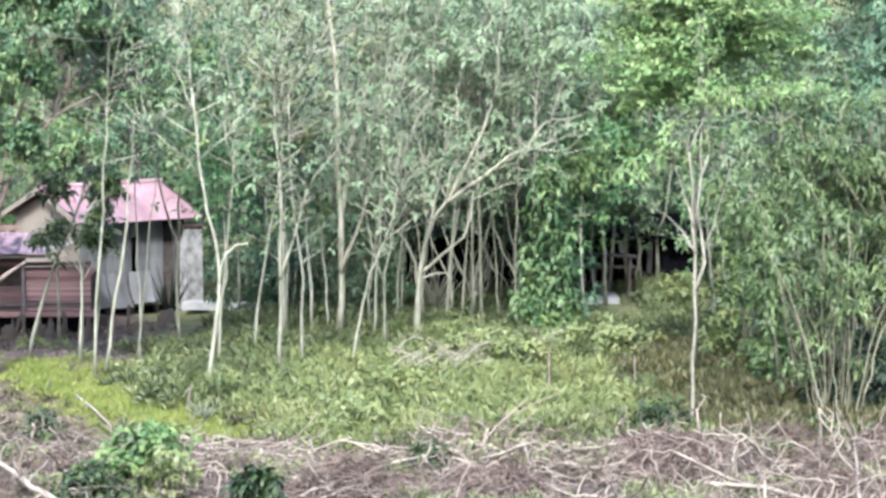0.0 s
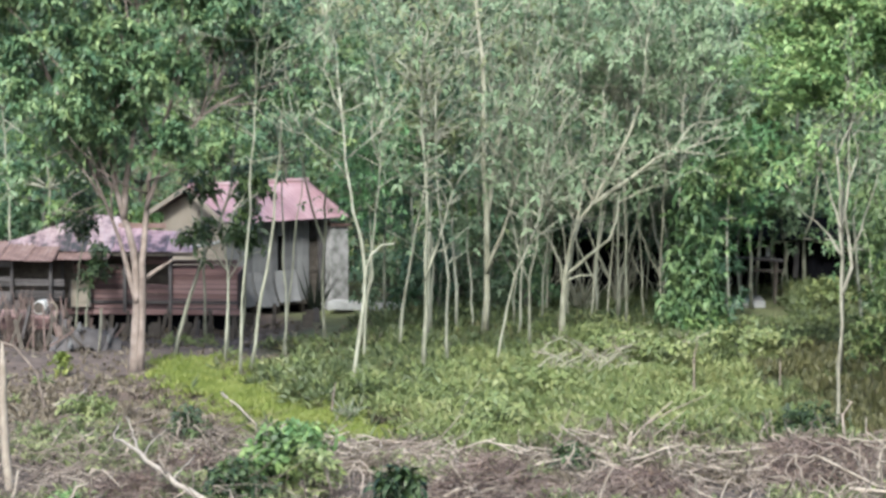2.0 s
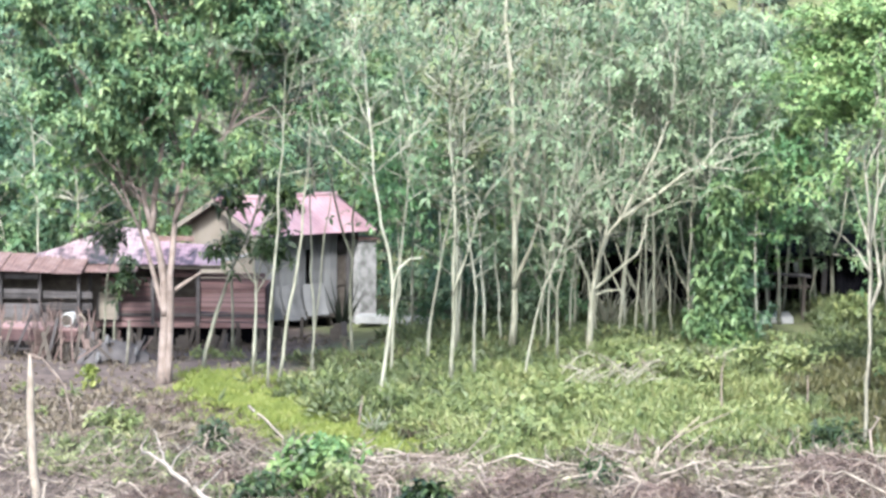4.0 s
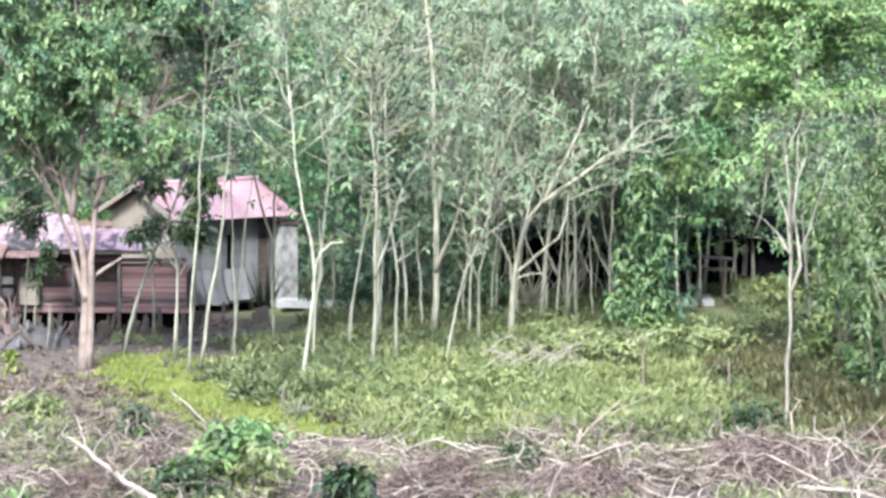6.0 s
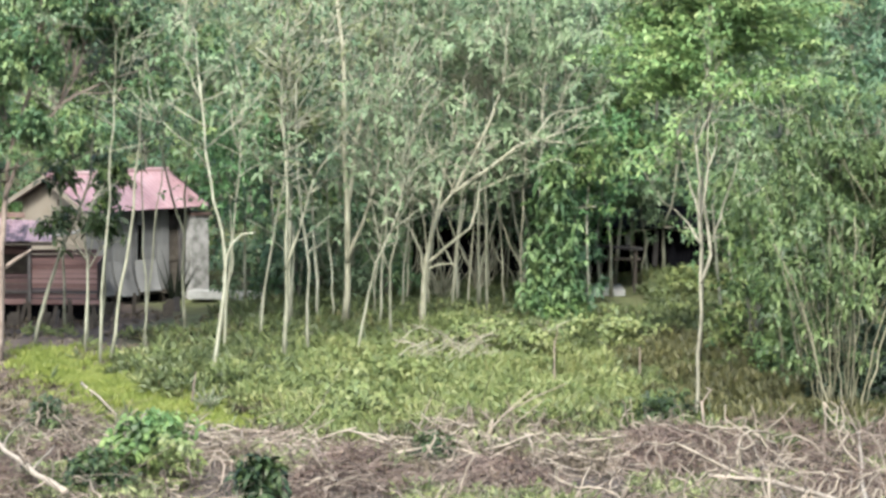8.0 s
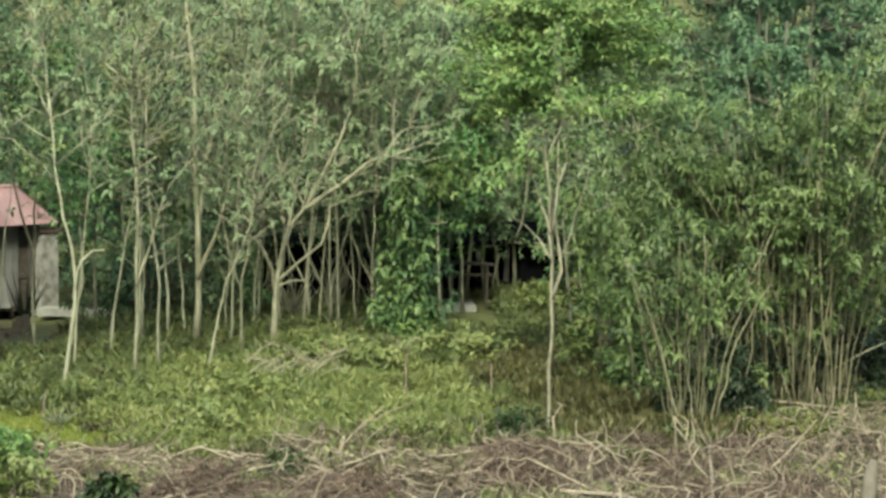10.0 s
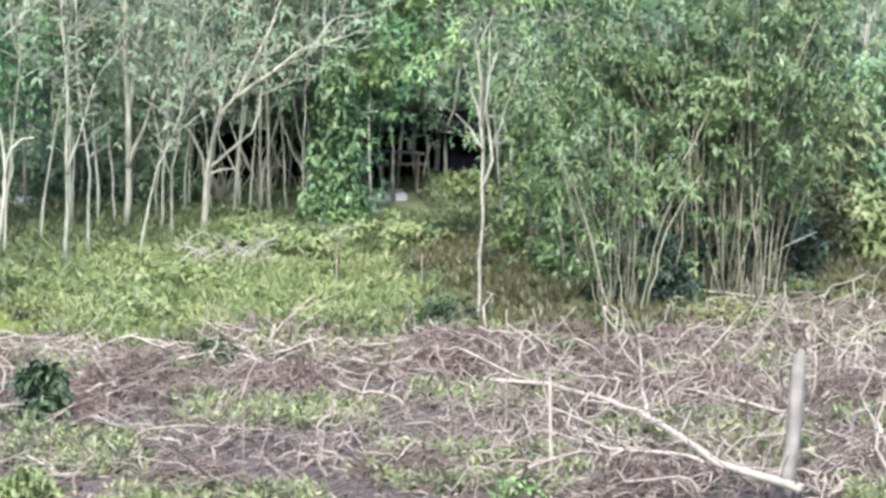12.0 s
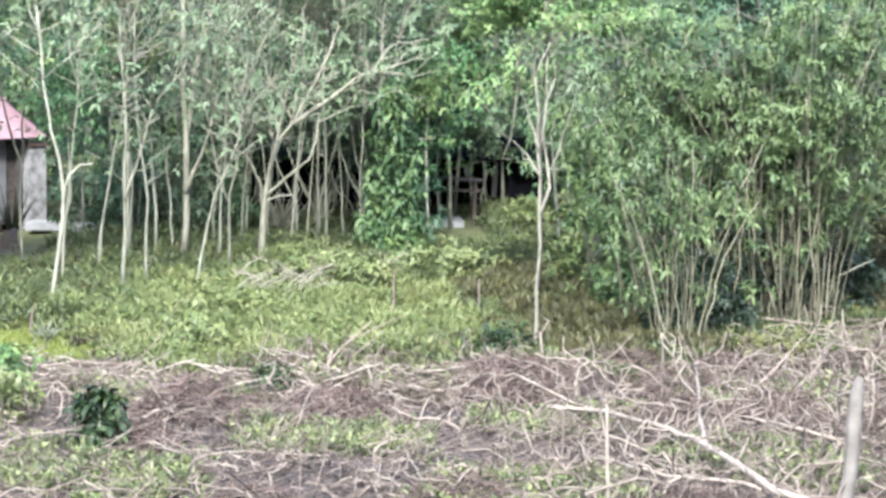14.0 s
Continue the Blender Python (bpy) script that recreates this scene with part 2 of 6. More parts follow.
# ---------------------------------------------------------------- geometry helpers
class Geo:
    """Collects vertices and faces for one mesh."""
    def __init__(self):
        self.v, self.f, self.n = [], [], 0

    def add(self, verts, faces):
        verts = np.asarray(verts, float).reshape(-1, 3)
        self.v.append(verts)
        self.f += [tuple(i + self.n for i in fc) for fc in faces]
        self.n += len(verts)
        return self

    def box(self, size, m=None, bevel=0.0):
        sx, sy, sz = (s / 2 for s in size)
        vs = [Vector((x, y, z)) for x in (-sx, sx) for y in (-sy, sy) for z in (-sz, sz)]
        if m is not None:
            vs = [m @ v for v in vs]
        return self.add([v[:] for v in vs], [(0, 1, 3, 2), (4, 6, 7, 5), (0, 4, 5, 1), (2, 3, 7, 6), (0, 2, 6, 4), (1, 5, 7, 3)])

    def tube(self, pts, radii, n=6):
        pts = np.asarray(pts, float)
        k = len(pts)
        tang = np.gradient(pts, axis=0)
        tang /= np.linalg.norm(tang, axis=1)[:, None] + 1e-9
        ref = np.array((0.0, 1.0, 0.0)) if abs(tang[0][1]) < 0.9 else np.array((1.0, 0.0, 0.0))
        a = np.cross(tang, ref)
        a /= np.linalg.norm(a, axis=1)[:, None] + 1e-9
        b = np.cross(tang, a)
        ang = np.arange(n) * 2 * math.pi / n
        r = np.broadcast_to(np.asarray(radii, float), (k,))
        ring = pts[:, None, :] + r[:, None, None] * (np.cos(ang)[None, :, None] * a[:, None, :] + np.sin(ang)[None, :, None] * b[:, None, :])
        faces = [(i * n + j, i * n + (j + 1) % n, (i + 1) * n + (j + 1) % n, (i + 1) * n + j) for i in range(k - 1) for j in range(n)]
        faces += [tuple(range(n))[::-1], tuple((k - 1) * n + j for j in range(n))]
        return self.add(ring.reshape(-1, 3), faces)

    def leaves(self, centres, dirs, length, width, rng, fold=0.3, roll=0.6):
        """A folded pointed blade at every centre, along dirs."""
        c, d = np.asarray(centres, float), np.asarray(dirs, float)
        k = len(c)
        if not k:
            return self
        d = d / (np.linalg.norm(d, axis=1)[:, None] + 1e-9)
        side = np.cross(d, np.array((0, 0, 1.0)) + rng.normal(size=(k, 3)) * roll)
        side /= np.linalg.norm(side, axis=1)[:, None] + 1e-9
        up = np.cross(side, d)
        ln = (length * rng.uniform(0.6, 1.3, k))[:, None]
        wd = ln * (width / length) * rng.uniform(0.8, 1.2, k)[:, None]
        v = np.stack([c, c + d * ln * 0.45 + side * wd * 0.5 + up * wd * fold, c + d * ln, c + d * ln * 0.45 - side * wd * 0.5 + up * wd * fold], 1)
        self.v.append(v.reshape(-1, 3))
        base = self.n + 4 * np.arange(k)
        self.f += [t for b in base.tolist() for t in ((b, b + 1, b + 2), (b, b + 2, b + 3))]
        self.n += 4 * k
        return self

    def whorls(self, centres, per, length, width, rng, droop=0.5, tilt=0.45):
        """Umbrella rosettes: per arched leaves round every centre, joined at the middle."""
        c = np.asarray(centres, float).reshape(-1, 3)
        k = len(c)
        if not k:
            return self
        n = np.array((0, 0, 1.0)) + rng.normal(size=(k, 3)) * tilt
        n /= np.linalg.norm(n, axis=1)[:, None]
        u = np.cross(n, rng.normal(size=(k, 3)))
        u /= np.linalg.norm(u, axis=1)[:, None] + 1e-9
        w = np.cross(n, u)
        a = rng.uniform(0, 2 * math.pi, (k, 1)) + np.arange(per) * 2 * math.pi / per + rng.normal(size=(k, per)) * 0.3
        h = np.cos(a)[..., None] * u[:, None] + np.sin(a)[..., None] * w[:, None]
        side = np.cross(np.broadcast_to(n[:, None], h.shape), h)
        ln = (length * rng.uniform(0.7, 1.25, (k, 1)) * rng.uniform(0.75, 1.15, (k, per)))[..., None]
        wd = ln * (width / length) * 0.5
        lift, fall = n[:, None] * ln, np.array((0, 0, 1.0)) * ln * droop * rng.uniform(0.5, 1.4, (k, per))[..., None]
        m1 = c[:, None] + h * ln * 0.38 + lift * 0.16 - fall * 0.04
        m2 = c[:, None] + h * ln * 0.74 + lift * 0.14 - fall * 0.34
        tip = c[:, None] + h * ln * 0.98 + lift * 0.05 - fall * 0.85
        v = np.stack([m1 + side * wd, m1 - side * wd, m2 + side * wd * 0.8, m2 - side * wd * 0.8, tip], 2).reshape(k, per * 5, 3)
        v = np.concatenate([c[:, None], v], 1)
        self.v.append(v.reshape(-1, 3))
        q = per * 5 + 1
        for i in range(k):
            o = self.n + i * q
            for j in range(o + 1, o + q, 5):
                self.f += [(o, j + 1, j), (j, j + 1, j + 3, j + 2), (j + 2, j + 3, j + 4)]
        self.n += k * q
        return self

    def mesh(self, name, material, smooth=False):
        me = bpy.data.meshes.new(name)
        me.from_pydata(np.concatenate(self.v).tolist() if self.v else [], [], self.f)
        me.materials.append(material)
        if smooth:
            me.polygons.foreach_set("use_smooth", [True] * len(me.polygons))
        return me


def part(name, geo, material, parent=None, label="", smooth=False):
    """Links a Geo (or a ready mesh) as one mesh object under a thing or a part."""
    ob = new(name, geo.mesh(name, material, smooth) if isinstance(geo, Geo) else geo)
    if parent is not None:
        ob.parent = parent
    return tagged(ob, label)


def thing(name, x, y, z, label, category, group="", kind="", turn=0):
    e = new(name)
    e.matrix_world = pose(x, y, z, 0, 0, turn)
    return tagged(e, label, category, group, kind)


def smooth01(a, b, v):
    t = min(1.0, max(0.0, (v - a) / (b - a)))
    return t * t * (3 - 2 * t)


def ground_z(x, y):
    z = 0.07 * math.sin(x * 0.9 + 1.3 * math.sin(y * 0.55)) + 0.09 * math.sin(y * 0.42 + 1.7 * math.sin(x * 0.31))
    z += 0.05 * math.sin(1.7 * x - 0.8 * y) * math.sin(1.1 * y + 0.4 * x)
    z *= smooth01(30, 60, y)
    ledge = 82.7 - 3.9 * smooth01(-10.8, -8.3, x)
    z -= 0.24 * (1 - smooth01(ledge - 0.2, ledge + 0.15, y)) * smooth01(ledge - 9, ledge - 2, y) * smooth01(-15, -13, x) * (1 - smooth01(-8.6, -7.2, x))
    z -= 0.2 * smooth01(-6, -11, x) * smooth01(86, 97, y)
    z += 0.35 * smooth01(3, 8, x) * smooth01(92, 104, y)
    z += 10.3 * (1 - smooth01(4, 46, y)) * smooth01(-400, -60, y)
    hill = smooth01(112, 260, y) * 42 * (1 - smooth01(420, 1200, y))
    return z + hill * (1 - smooth01(300, 1500, abs(x)))


def build_ground():
    def axis(lo, hi, step, far):
        core = list(np.arange(lo, hi + 0.01, step))
        out, d = [], step
        up, dn = hi, lo
        while up < far:
            d *= 1.25
            up, dn = up + d, dn - d
            core = [dn] + core + [up]
        return core
    xs, ys = axis(-26, 26, 0.5, 3000), axis(50, 125, 0.5, 3000)
    verts = [(x, y, ground_z(x, y)) for y in ys for x in xs]
    w = len(xs)
    faces = [(j * w + i, j * w + i + 1, (j + 1) * w + i + 1, (j + 1) * w + i) for j in range(len(ys) - 1) for i in range(w - 1)]
    g = Geo().add(verts, faces)
    tagged(part("ground", g, M["earth"], smooth=True), "grassy meadow and bare brown earth rising to a wooded hill", "ground", kind="structure")


build_ground()


# ---------------------------------------------------------------- trees
def wander(p0, p1, k, amount, rng):
    t = np.linspace(0, 1, k)[:, None]
    pts = np.asarray(p0)[None] * (1 - t) + np.asarray(p1)[None] * t
    off = np.cumsum(rng.normal(size=(k, 3)), 0) * amount
    off -= off[0] + (off[-1] - off[0]) * t
    return pts + off


def grow(wood, tips, start, direction, length, radius, depth, rng, spread=0.6, kids=3, lift=0.25):
    """Recursive limbs; leaves the ends of the last ones in tips."""
    d = np.asarray(direction, float)
    d /= np.linalg.norm(d)
    end = np.asarray(start) + d * length
    k = 4 if depth else 3
    pts = wander(start, end, k, length * 0.06, rng)
    wood.tube(pts, np.linspace(radius, radius * 0.55, k), 5 if radius > 0.03 else 3)
    if depth == 0:
        tips.append(end)
        tips.append(pts[-2])
        return
    for i in range(kids):
        s = pts[-1] if i == 0 else pts[rng.integers(1, k)]
        nd = d + rng.normal(size=3) * spread + np.array((0, 0, lift))
        grow(wood, tips, s, nd, length * rng.uniform(0.55, 0.85), max(0.016, radius * 0.6), depth - 1, rng, spread, kids, lift)


def clump(geo, tips, share, radius, length, width, rng, droop=0.5, flat=0.6, heads=4, per=3, tilt=0.75):
    """Round every tip some heads; on a share of them sits a sprig of drooping leaves."""
    tips = np.asarray(tips)
    c = np.repeat(tips, heads, 0)
    off = rng.normal(size=c.shape) * radius * 0.55
    off[:, 2] *= flat
    c = (c + off)[rng.uniform(size=len(c)) < share]
    geo.whorls(c, per, length, width, rng, droop, tilt)


def slim_tree(x, y, r, stem, seed, forks=(), crown=5, leaf="rubber_leaf", per=4, size=0.25, bark="bark", label="", limbs=1.5, clumps=0.55,
              name="rubber_tree", category="tree", group="rubber grove", heads=2, low=4.0, along=2):
    """A slender tree: stem is a line of (dx, z) from the foot; forks are further stems, each with its own foot height on the trunk."""
    rng = np.random.default_rng(seed)
    z0 = ground_z(x, y)
    e = thing(name, x, y, z0 - 0.05, label or "slender pale-barked rubber tree with a sparse crown in the grass", category, group)
    wood, tips = Geo(), []
    for k, line in enumerate((stem, *forks)):
        pts = [np.array((dx, rng.uniform(-0.15, 0.15) * z * 0.3, z)) for dx, z in line]
        fine = [pts[0]]
        for a, b in zip(pts, pts[1:]):
            fine += list(wander(a, b, 4, 0.02 * np.linalg.norm(b - a), rng)[1:])
        rr = 1.22 * r * (1.0, 0.8, 0.7, 0.55, 0.5, 0.45, 0.4)[min(k, 6)]
        taper = np.linspace(1, 0.38, len(fine))
        if k == 0:
            taper[0] = 1.35
        wood.tube(fine, rr * taper, 7)
        for q in fine[1:]:
            if q[2] > low:
                for _ in range(along):
                    a = rng.uniform(0, 2 * math.pi)
                    end = q + np.array((math.cos(a), math.sin(a), rng.uniform(0.2, 0.9))) * rng.uniform(0.4, 1.1)
                    wood.tube(wander(q, end, 3, 0.03, rng), (0.021, 0.016, 0.009), 3)
                    tips.append(end)
        up = fine[-1] - fine[-2]
        up /= np.linalg.norm(up)
        for i in range(crown if fine[-1][2] > low else (2 if fine[-1][2] > 0.7 * low else 0)):
            s = fine[-1 - (i % max(1, len(fine) // 3))]
            d = up * 0.8 + rng.normal(size=3) * 0.42 + np.array((0, 0, 0.25))
            grow(wood, tips, s, d, limbs * rng.uniform(0.7, 1.3), min(0.036, rr * 0.48), 2, rng, 0.55, 3, 0.25)
    part("trunk", wood, M[bark], e, smooth=True)
    if per:
        lv = Geo()
        tips = [q for q in tips if q[2] > low - 0.3]
        clump(lv, tips, per / 8, clumps * 0.5, size * 0.85, size * 0.34, rng, 0.5, heads=2 * heads + 2)
        part("crown", lv, M[leaf], e)
    return e


def forest_tree(name, height, width, leaf, seed, bark="dark_bark", size=0.46, label="", bare=0.35, per=6, blobs=44, girth=0.011):
    """A taller tree for the wooded hill: trunk, spreading limbs and a ragged crown of leaf clumps."""
    rng = np.random.default_rng(seed)
    e = thing(name, 0, 0, 0, label, "tree", "hillside forest")
    wood, tips = Geo(), []
    trunk = wander((0, 0, 0), (rng.normal() * 0.5, rng.normal() * 0.5, height * 0.8), 7, 0.12, rng)
    wood.tube(trunk, np.linspace(height * girth, height * girth * 0.35, 7), 6)
    for i in range(blobs):
        t = rng.uniform(bare, 1.0)
        s = trunk[min(6, int(t * 6))]
        a = rng.uniform(0, 2 * math.pi)
        prof = math.sin(math.pi * min(1, (t - bare) / (1 - bare) * 0.75 + 0.22))
        reach = width * 0.5 * prof * rng.uniform(0.35, 1.1)
        end = s + np.array((math.cos(a) * reach, math.sin(a) * reach, reach * rng.uniform(0.15, 0.6)))
        wood.tube(wander(s, end, 4, 0.08, rng), np.linspace(height * 0.004, 0.015, 4), 4)
        tips += [end, end + rng.normal(size=3) * 0.45, (s + end) / 2 + rng.normal(size=3) * 0.4]
    part("trunk", wood, M[bark], e, smooth=True)
    lv = Geo()
    clump(lv, tips, per / 8, 0.42, size * 0.62, size * 0.27, rng, 0.5, 0.6, 8)
    part("crown", lv, M[leaf], e)
    return e


# ---------------------------------------------------------------- buildings
def corrugated(width, length, pitch=0.16, amp=0.02, overhang_sag=0.0):
    """A ridged metal sheet: x across the ridges, y down the slope, with a little thickness."""
    k = max(2, int(round(width / pitch * 2)))
    xs = np.linspace(0, width, k + 1)
    zs = np.where(np.arange(k + 1) % 2 == 0, 0.0, amp)
    g = Geo()
    rows = np.linspace(0, length, 4)
    v, f = [], []
    for y in rows:
        for x, z in zip(xs, zs):
            v.append((x, y, z + overhang_sag * math.sin(math.pi * y / length)))
    w = k + 1
    n = len(v)
    v += [(x, y, z - 0.006) for x, y, z in v]
    for j in range(3):
        for i in range(k):
            a = j * w + i
            f.append((a, a + 1, a + w + 1, a + w))
            f.append((n + a + w, n + a + w + 1, n + a + 1, n + a))
    for i in range(k):
        f.append((i + 1, i, n + i, n + i + 1))
        b = 3 * w + i
        f.append((b, b + 1, n + b + 1, n + b))
    return g.add(v, f)


def boards(parent, name, material, width, height, board, m, rng, gap=0.012, depth=0.025, vertical=False, skip=(), sag=1.0):
    """A wall of single boards; m puts its lower left corner. Boards share one mesh."""
    span, other = (height, width) if not vertical else (width, height)
    count = int(span / board)
    size = (other, depth, board - gap) if not vertical else (board - gap, depth, other)
    me = Geo().box(size).mesh(name, material)
    for i in range(count):
        if i in skip:
            continue
        s = (i + 0.5) * board
        c = (other / 2, 0, s) if not vertical else (s, 0, other / 2)
        ob = part(name, me, material, parent)
        ob.matrix_local = m @ pose(c[0], c[1] + rng.uniform(-0.008, 0.008), c[2] + rng.uniform(-0.006, 0.006) * sag, rng.uniform(-1.2, 1.2) * sag, rng.uniform(-0.35, 0.35) * sag, 0)


def post(parent, name, x, y, z0, z1, r, material, square=True, lean=(0, 0)):
    g = Geo()
    if square:
        g.box((r * 2, r * 2, z1 - z0), pose(x, y, (z0 + z1) / 2, lean[0], lean[1], 0))
    else:
        h = z1 - z0
        g.tube([(x, y, z0), (x + lean[0] * h * 0.5, y, (z0 + z1) / 2), (x + lean[0] * h, y + lean[1] * h, z1)], [r * 1.1, r, r * 0.85], 7)
    return part(name, g, material, parent)


def gable_house():
    rng = np.random.default_rng(5)
    x, y = -13.2, 102.4
    z0 = -0.5
    e = thing("village_house", x, y, z0, "raised grey-walled village house with a faded pink metal gable roof", "house", turn=40)
    ridge, eave, half, length = 4.40, 3.36, 2.44, 4.85
    # roof sheets, each slope of six
    slope = math.hypot(half, ridge - eave)
    a = math.degrees(math.atan2(ridge - eave, half))
    me = corrugated(length / 6 + 0.03, slope).mesh("roof_sheet", M["roof"])
    for i in range(6):
        part("roof_sheet", me, None, e).matrix_local = pose(i * length / 6, 0, ridge + 0.004 * (i % 2), 0, 0, 0) @ pose(0, 0, 0, -180 + a, 0, 0) @ Matrix.Diagonal((1, 1, -1, 1))
        part("roof_sheet", me, None, e).matrix_local = pose(i * length / 6, 0, ridge + 0.004 * (i % 2), -a, 0, 0)
    part("ridge_cap", Geo().tube([(-0.03, 0, ridge + 0.03), (length + 0.03, 0, ridge + 0.03)], [0.08, 0.08], 8), M["roof"], e)
    for xx in (-0.02, length + 0.02):
        for s in (-1, 1):
            g = Geo().box((0.04, slope + 0.05, 0.16), pose(xx, s * half / 2, (ridge + eave) / 2 - 0.05, -s * a, 0, 0))
            part("barge_board", g, M["grey_plank"] if xx > 1 else M["beige_wall"], e, "weathered barge board")
    # walls
    wx0, wx1, wy, base = 0.35, 4.5, 1.9, 0.66
    zt = eave + 0.22
    g = Geo()
    g.add([(wx0, -wy, base), (wx0, wy, base), (wx0, wy, zt), (wx0, 0, ridge - 0.12), (wx0, -wy, zt),
           (wx0 + 0.1, -wy, base), (wx0 + 0.1, wy, base), (wx0 + 0.1, wy, zt), (wx0 + 0.1, 0, ridge - 0.12), (wx0 + 0.1, -wy, zt)],
          [(4, 3, 2, 1, 0), (5, 6, 7, 8, 9), (0, 1, 6, 5), (1, 2, 7, 6), (2, 3, 8, 7), (3, 4, 9, 8), (4, 0, 5, 9)])
    gable = part("gable_wall", g, M["beige_wall"], e, "beige plastered gable wall")
    part("vent", Geo().box((0.04, 0.16, 0.2), pose(wx0 - 0.022, -0.35, 3.55)), M["dark_wood"], gable)
    part("back_wall", Geo().box((wx1 - wx0 - 0.1, 0.1, zt - base), pose((wx0 + wx1) / 2 + 0.05, wy - 0.05, (zt + base) / 2)), M["beige_wall"], e)
    part("end_wall", Geo().box((0.1, 2 * wy - 0.1, zt - base), pose(wx1 - 0.05, -0.05, (zt + base) / 2)), M["white_wall"], e)
    # front wall of upright grey boards, with a dark slot and a doorway
    boards(e, "wall_board", M["grey_wall"], 2.0, zt - base, 0.25, pose(wx0, -wy, base), rng, vertical=True)
    boards(e, "wall_board", M["grey_wall"], 1.0, zt - base, 0.25, pose(wx0 + 2.25, -wy, base), rng, vertical=True)
    part("shutter_slot", Geo().box((0.24, 0.03, 0.9), pose(wx0 + 2.12, -wy + 0.02, base + 0.55)), M["grey_wall"], e)
    part("shutter_slot", Geo().box((0.24, 0.03, 0.75), pose(wx0 + 2.12, -wy + 0.02, zt - 0.4)), M["grey_wall"], e)
    part("door_post", Geo().box((0.14, 0.14, zt - base), pose(wx0 + 3.72, -wy - 0.02, (zt + base) / 2)), M["grey_plank"], e, "grey weathered wooden door post")
    part("lintel", Geo().box((0.9, 0.12, 0.28), pose(wx0 + 3.7, -wy + 0.01, zt - 0.14)), M["dark_wood"], e)
    door = part("door", Geo().box((0.42, 0.05, 1.9), pose(wx0 + 3.45, -wy + 0.1, base + 0.95)), M["dark_wood"], e, "dark wooden door")
    part("door_rail", Geo().box((0.40, 0.03, 0.12), pose(wx0 + 3.45, -wy + 0.06, base + 0.95)), M["dark_wood"], door)
    # leaning pale sheet that covers the foot of the wall
    k = 10
    for u0, u1, out, cut in ((0.0, 0.27, 0.42, 0.05), (0.30, 0.60, 0.5, 0.0), (0.645, 1.0, 0.36, 0.09)):
        v = []
        for j in range(4):
            for i in range(k):
                u, w = u0 + (u1 - u0) * i / (k - 1), j / 3
                v.append((0.7 + 2.3 * u + 0.15 * w * (u - 0.5), -wy - 0.06 - out * (1 - w) ** 2 - 0.06 * math.sin(19 * u) * (1 - 0.6 * w), 0.58 + cut + (1.1 - cut) * w))
        f = [(j * k + i, j * k + i + 1, (j + 1) * k + i + 1, (j + 1) * k + i) for j in range(3) for i in range(k - 1)]
        part("skirt_sheet", Geo().add(v, f), M["grey_wall"], e, "sagging grey sheet against the wall", smooth=True)
    # Dark boards added at the back to darken the space under the floor.
    boards(e, "skirt_board", M["dark_wood"], wx1 - wx0, base, 0.2, pose(wx0, wy - 0.05, 0.0), rng)
    # Added black panel: the shade under the floor as a surface.
    part("under_sheet", Geo().box((wx1 - wx0 - 0.4, 0.03, base + 0.1), pose((wx0 + wx1) / 2, -wy + 0.35, base / 2 - 0.12)), M["black"], e, "added black panel standing in for the shade below the floor")
    # floor frame and stilts
    part("floor_frame", Geo().box((wx1 - wx0 + 0.1, 2 * wy, 0.14), pose((wx0 + wx1) / 2, 0, base - 0.08)), M["dark_wood"], e)
    for i in range(5):
        for s in (-1, 0, 1):
            post(e, "stilt", wx0 + 0.15 + i * 0.97, s * (wy - 0.15), -0.4, base - 0.1, 0.07, M["dark_wood"])
    return e


gable_house()


def annex():
    """White mottled side room behind the gable house."""
    e = thing("side_room", -8.65, 104.2, -0.5, "white mould-stained plaster side room against the house", "house", turn=40)
    part("wall", Geo().box((0.7, 1.3, 2.75), pose(0, 0, 1.67)), M["white_wall"], e)
    part("roof", Geo().box((0.85, 1.45, 0.08), pose(0, 0, 3.1, 0, 3, 0)), M["rust_roof"], e)
    for i in (-1, 1):
        for j in (-1, 1):
            post(e, "stilt", i * 0.27, j * 0.55, -0.3, 0.3, 0.09, M["concrete"])


annex()


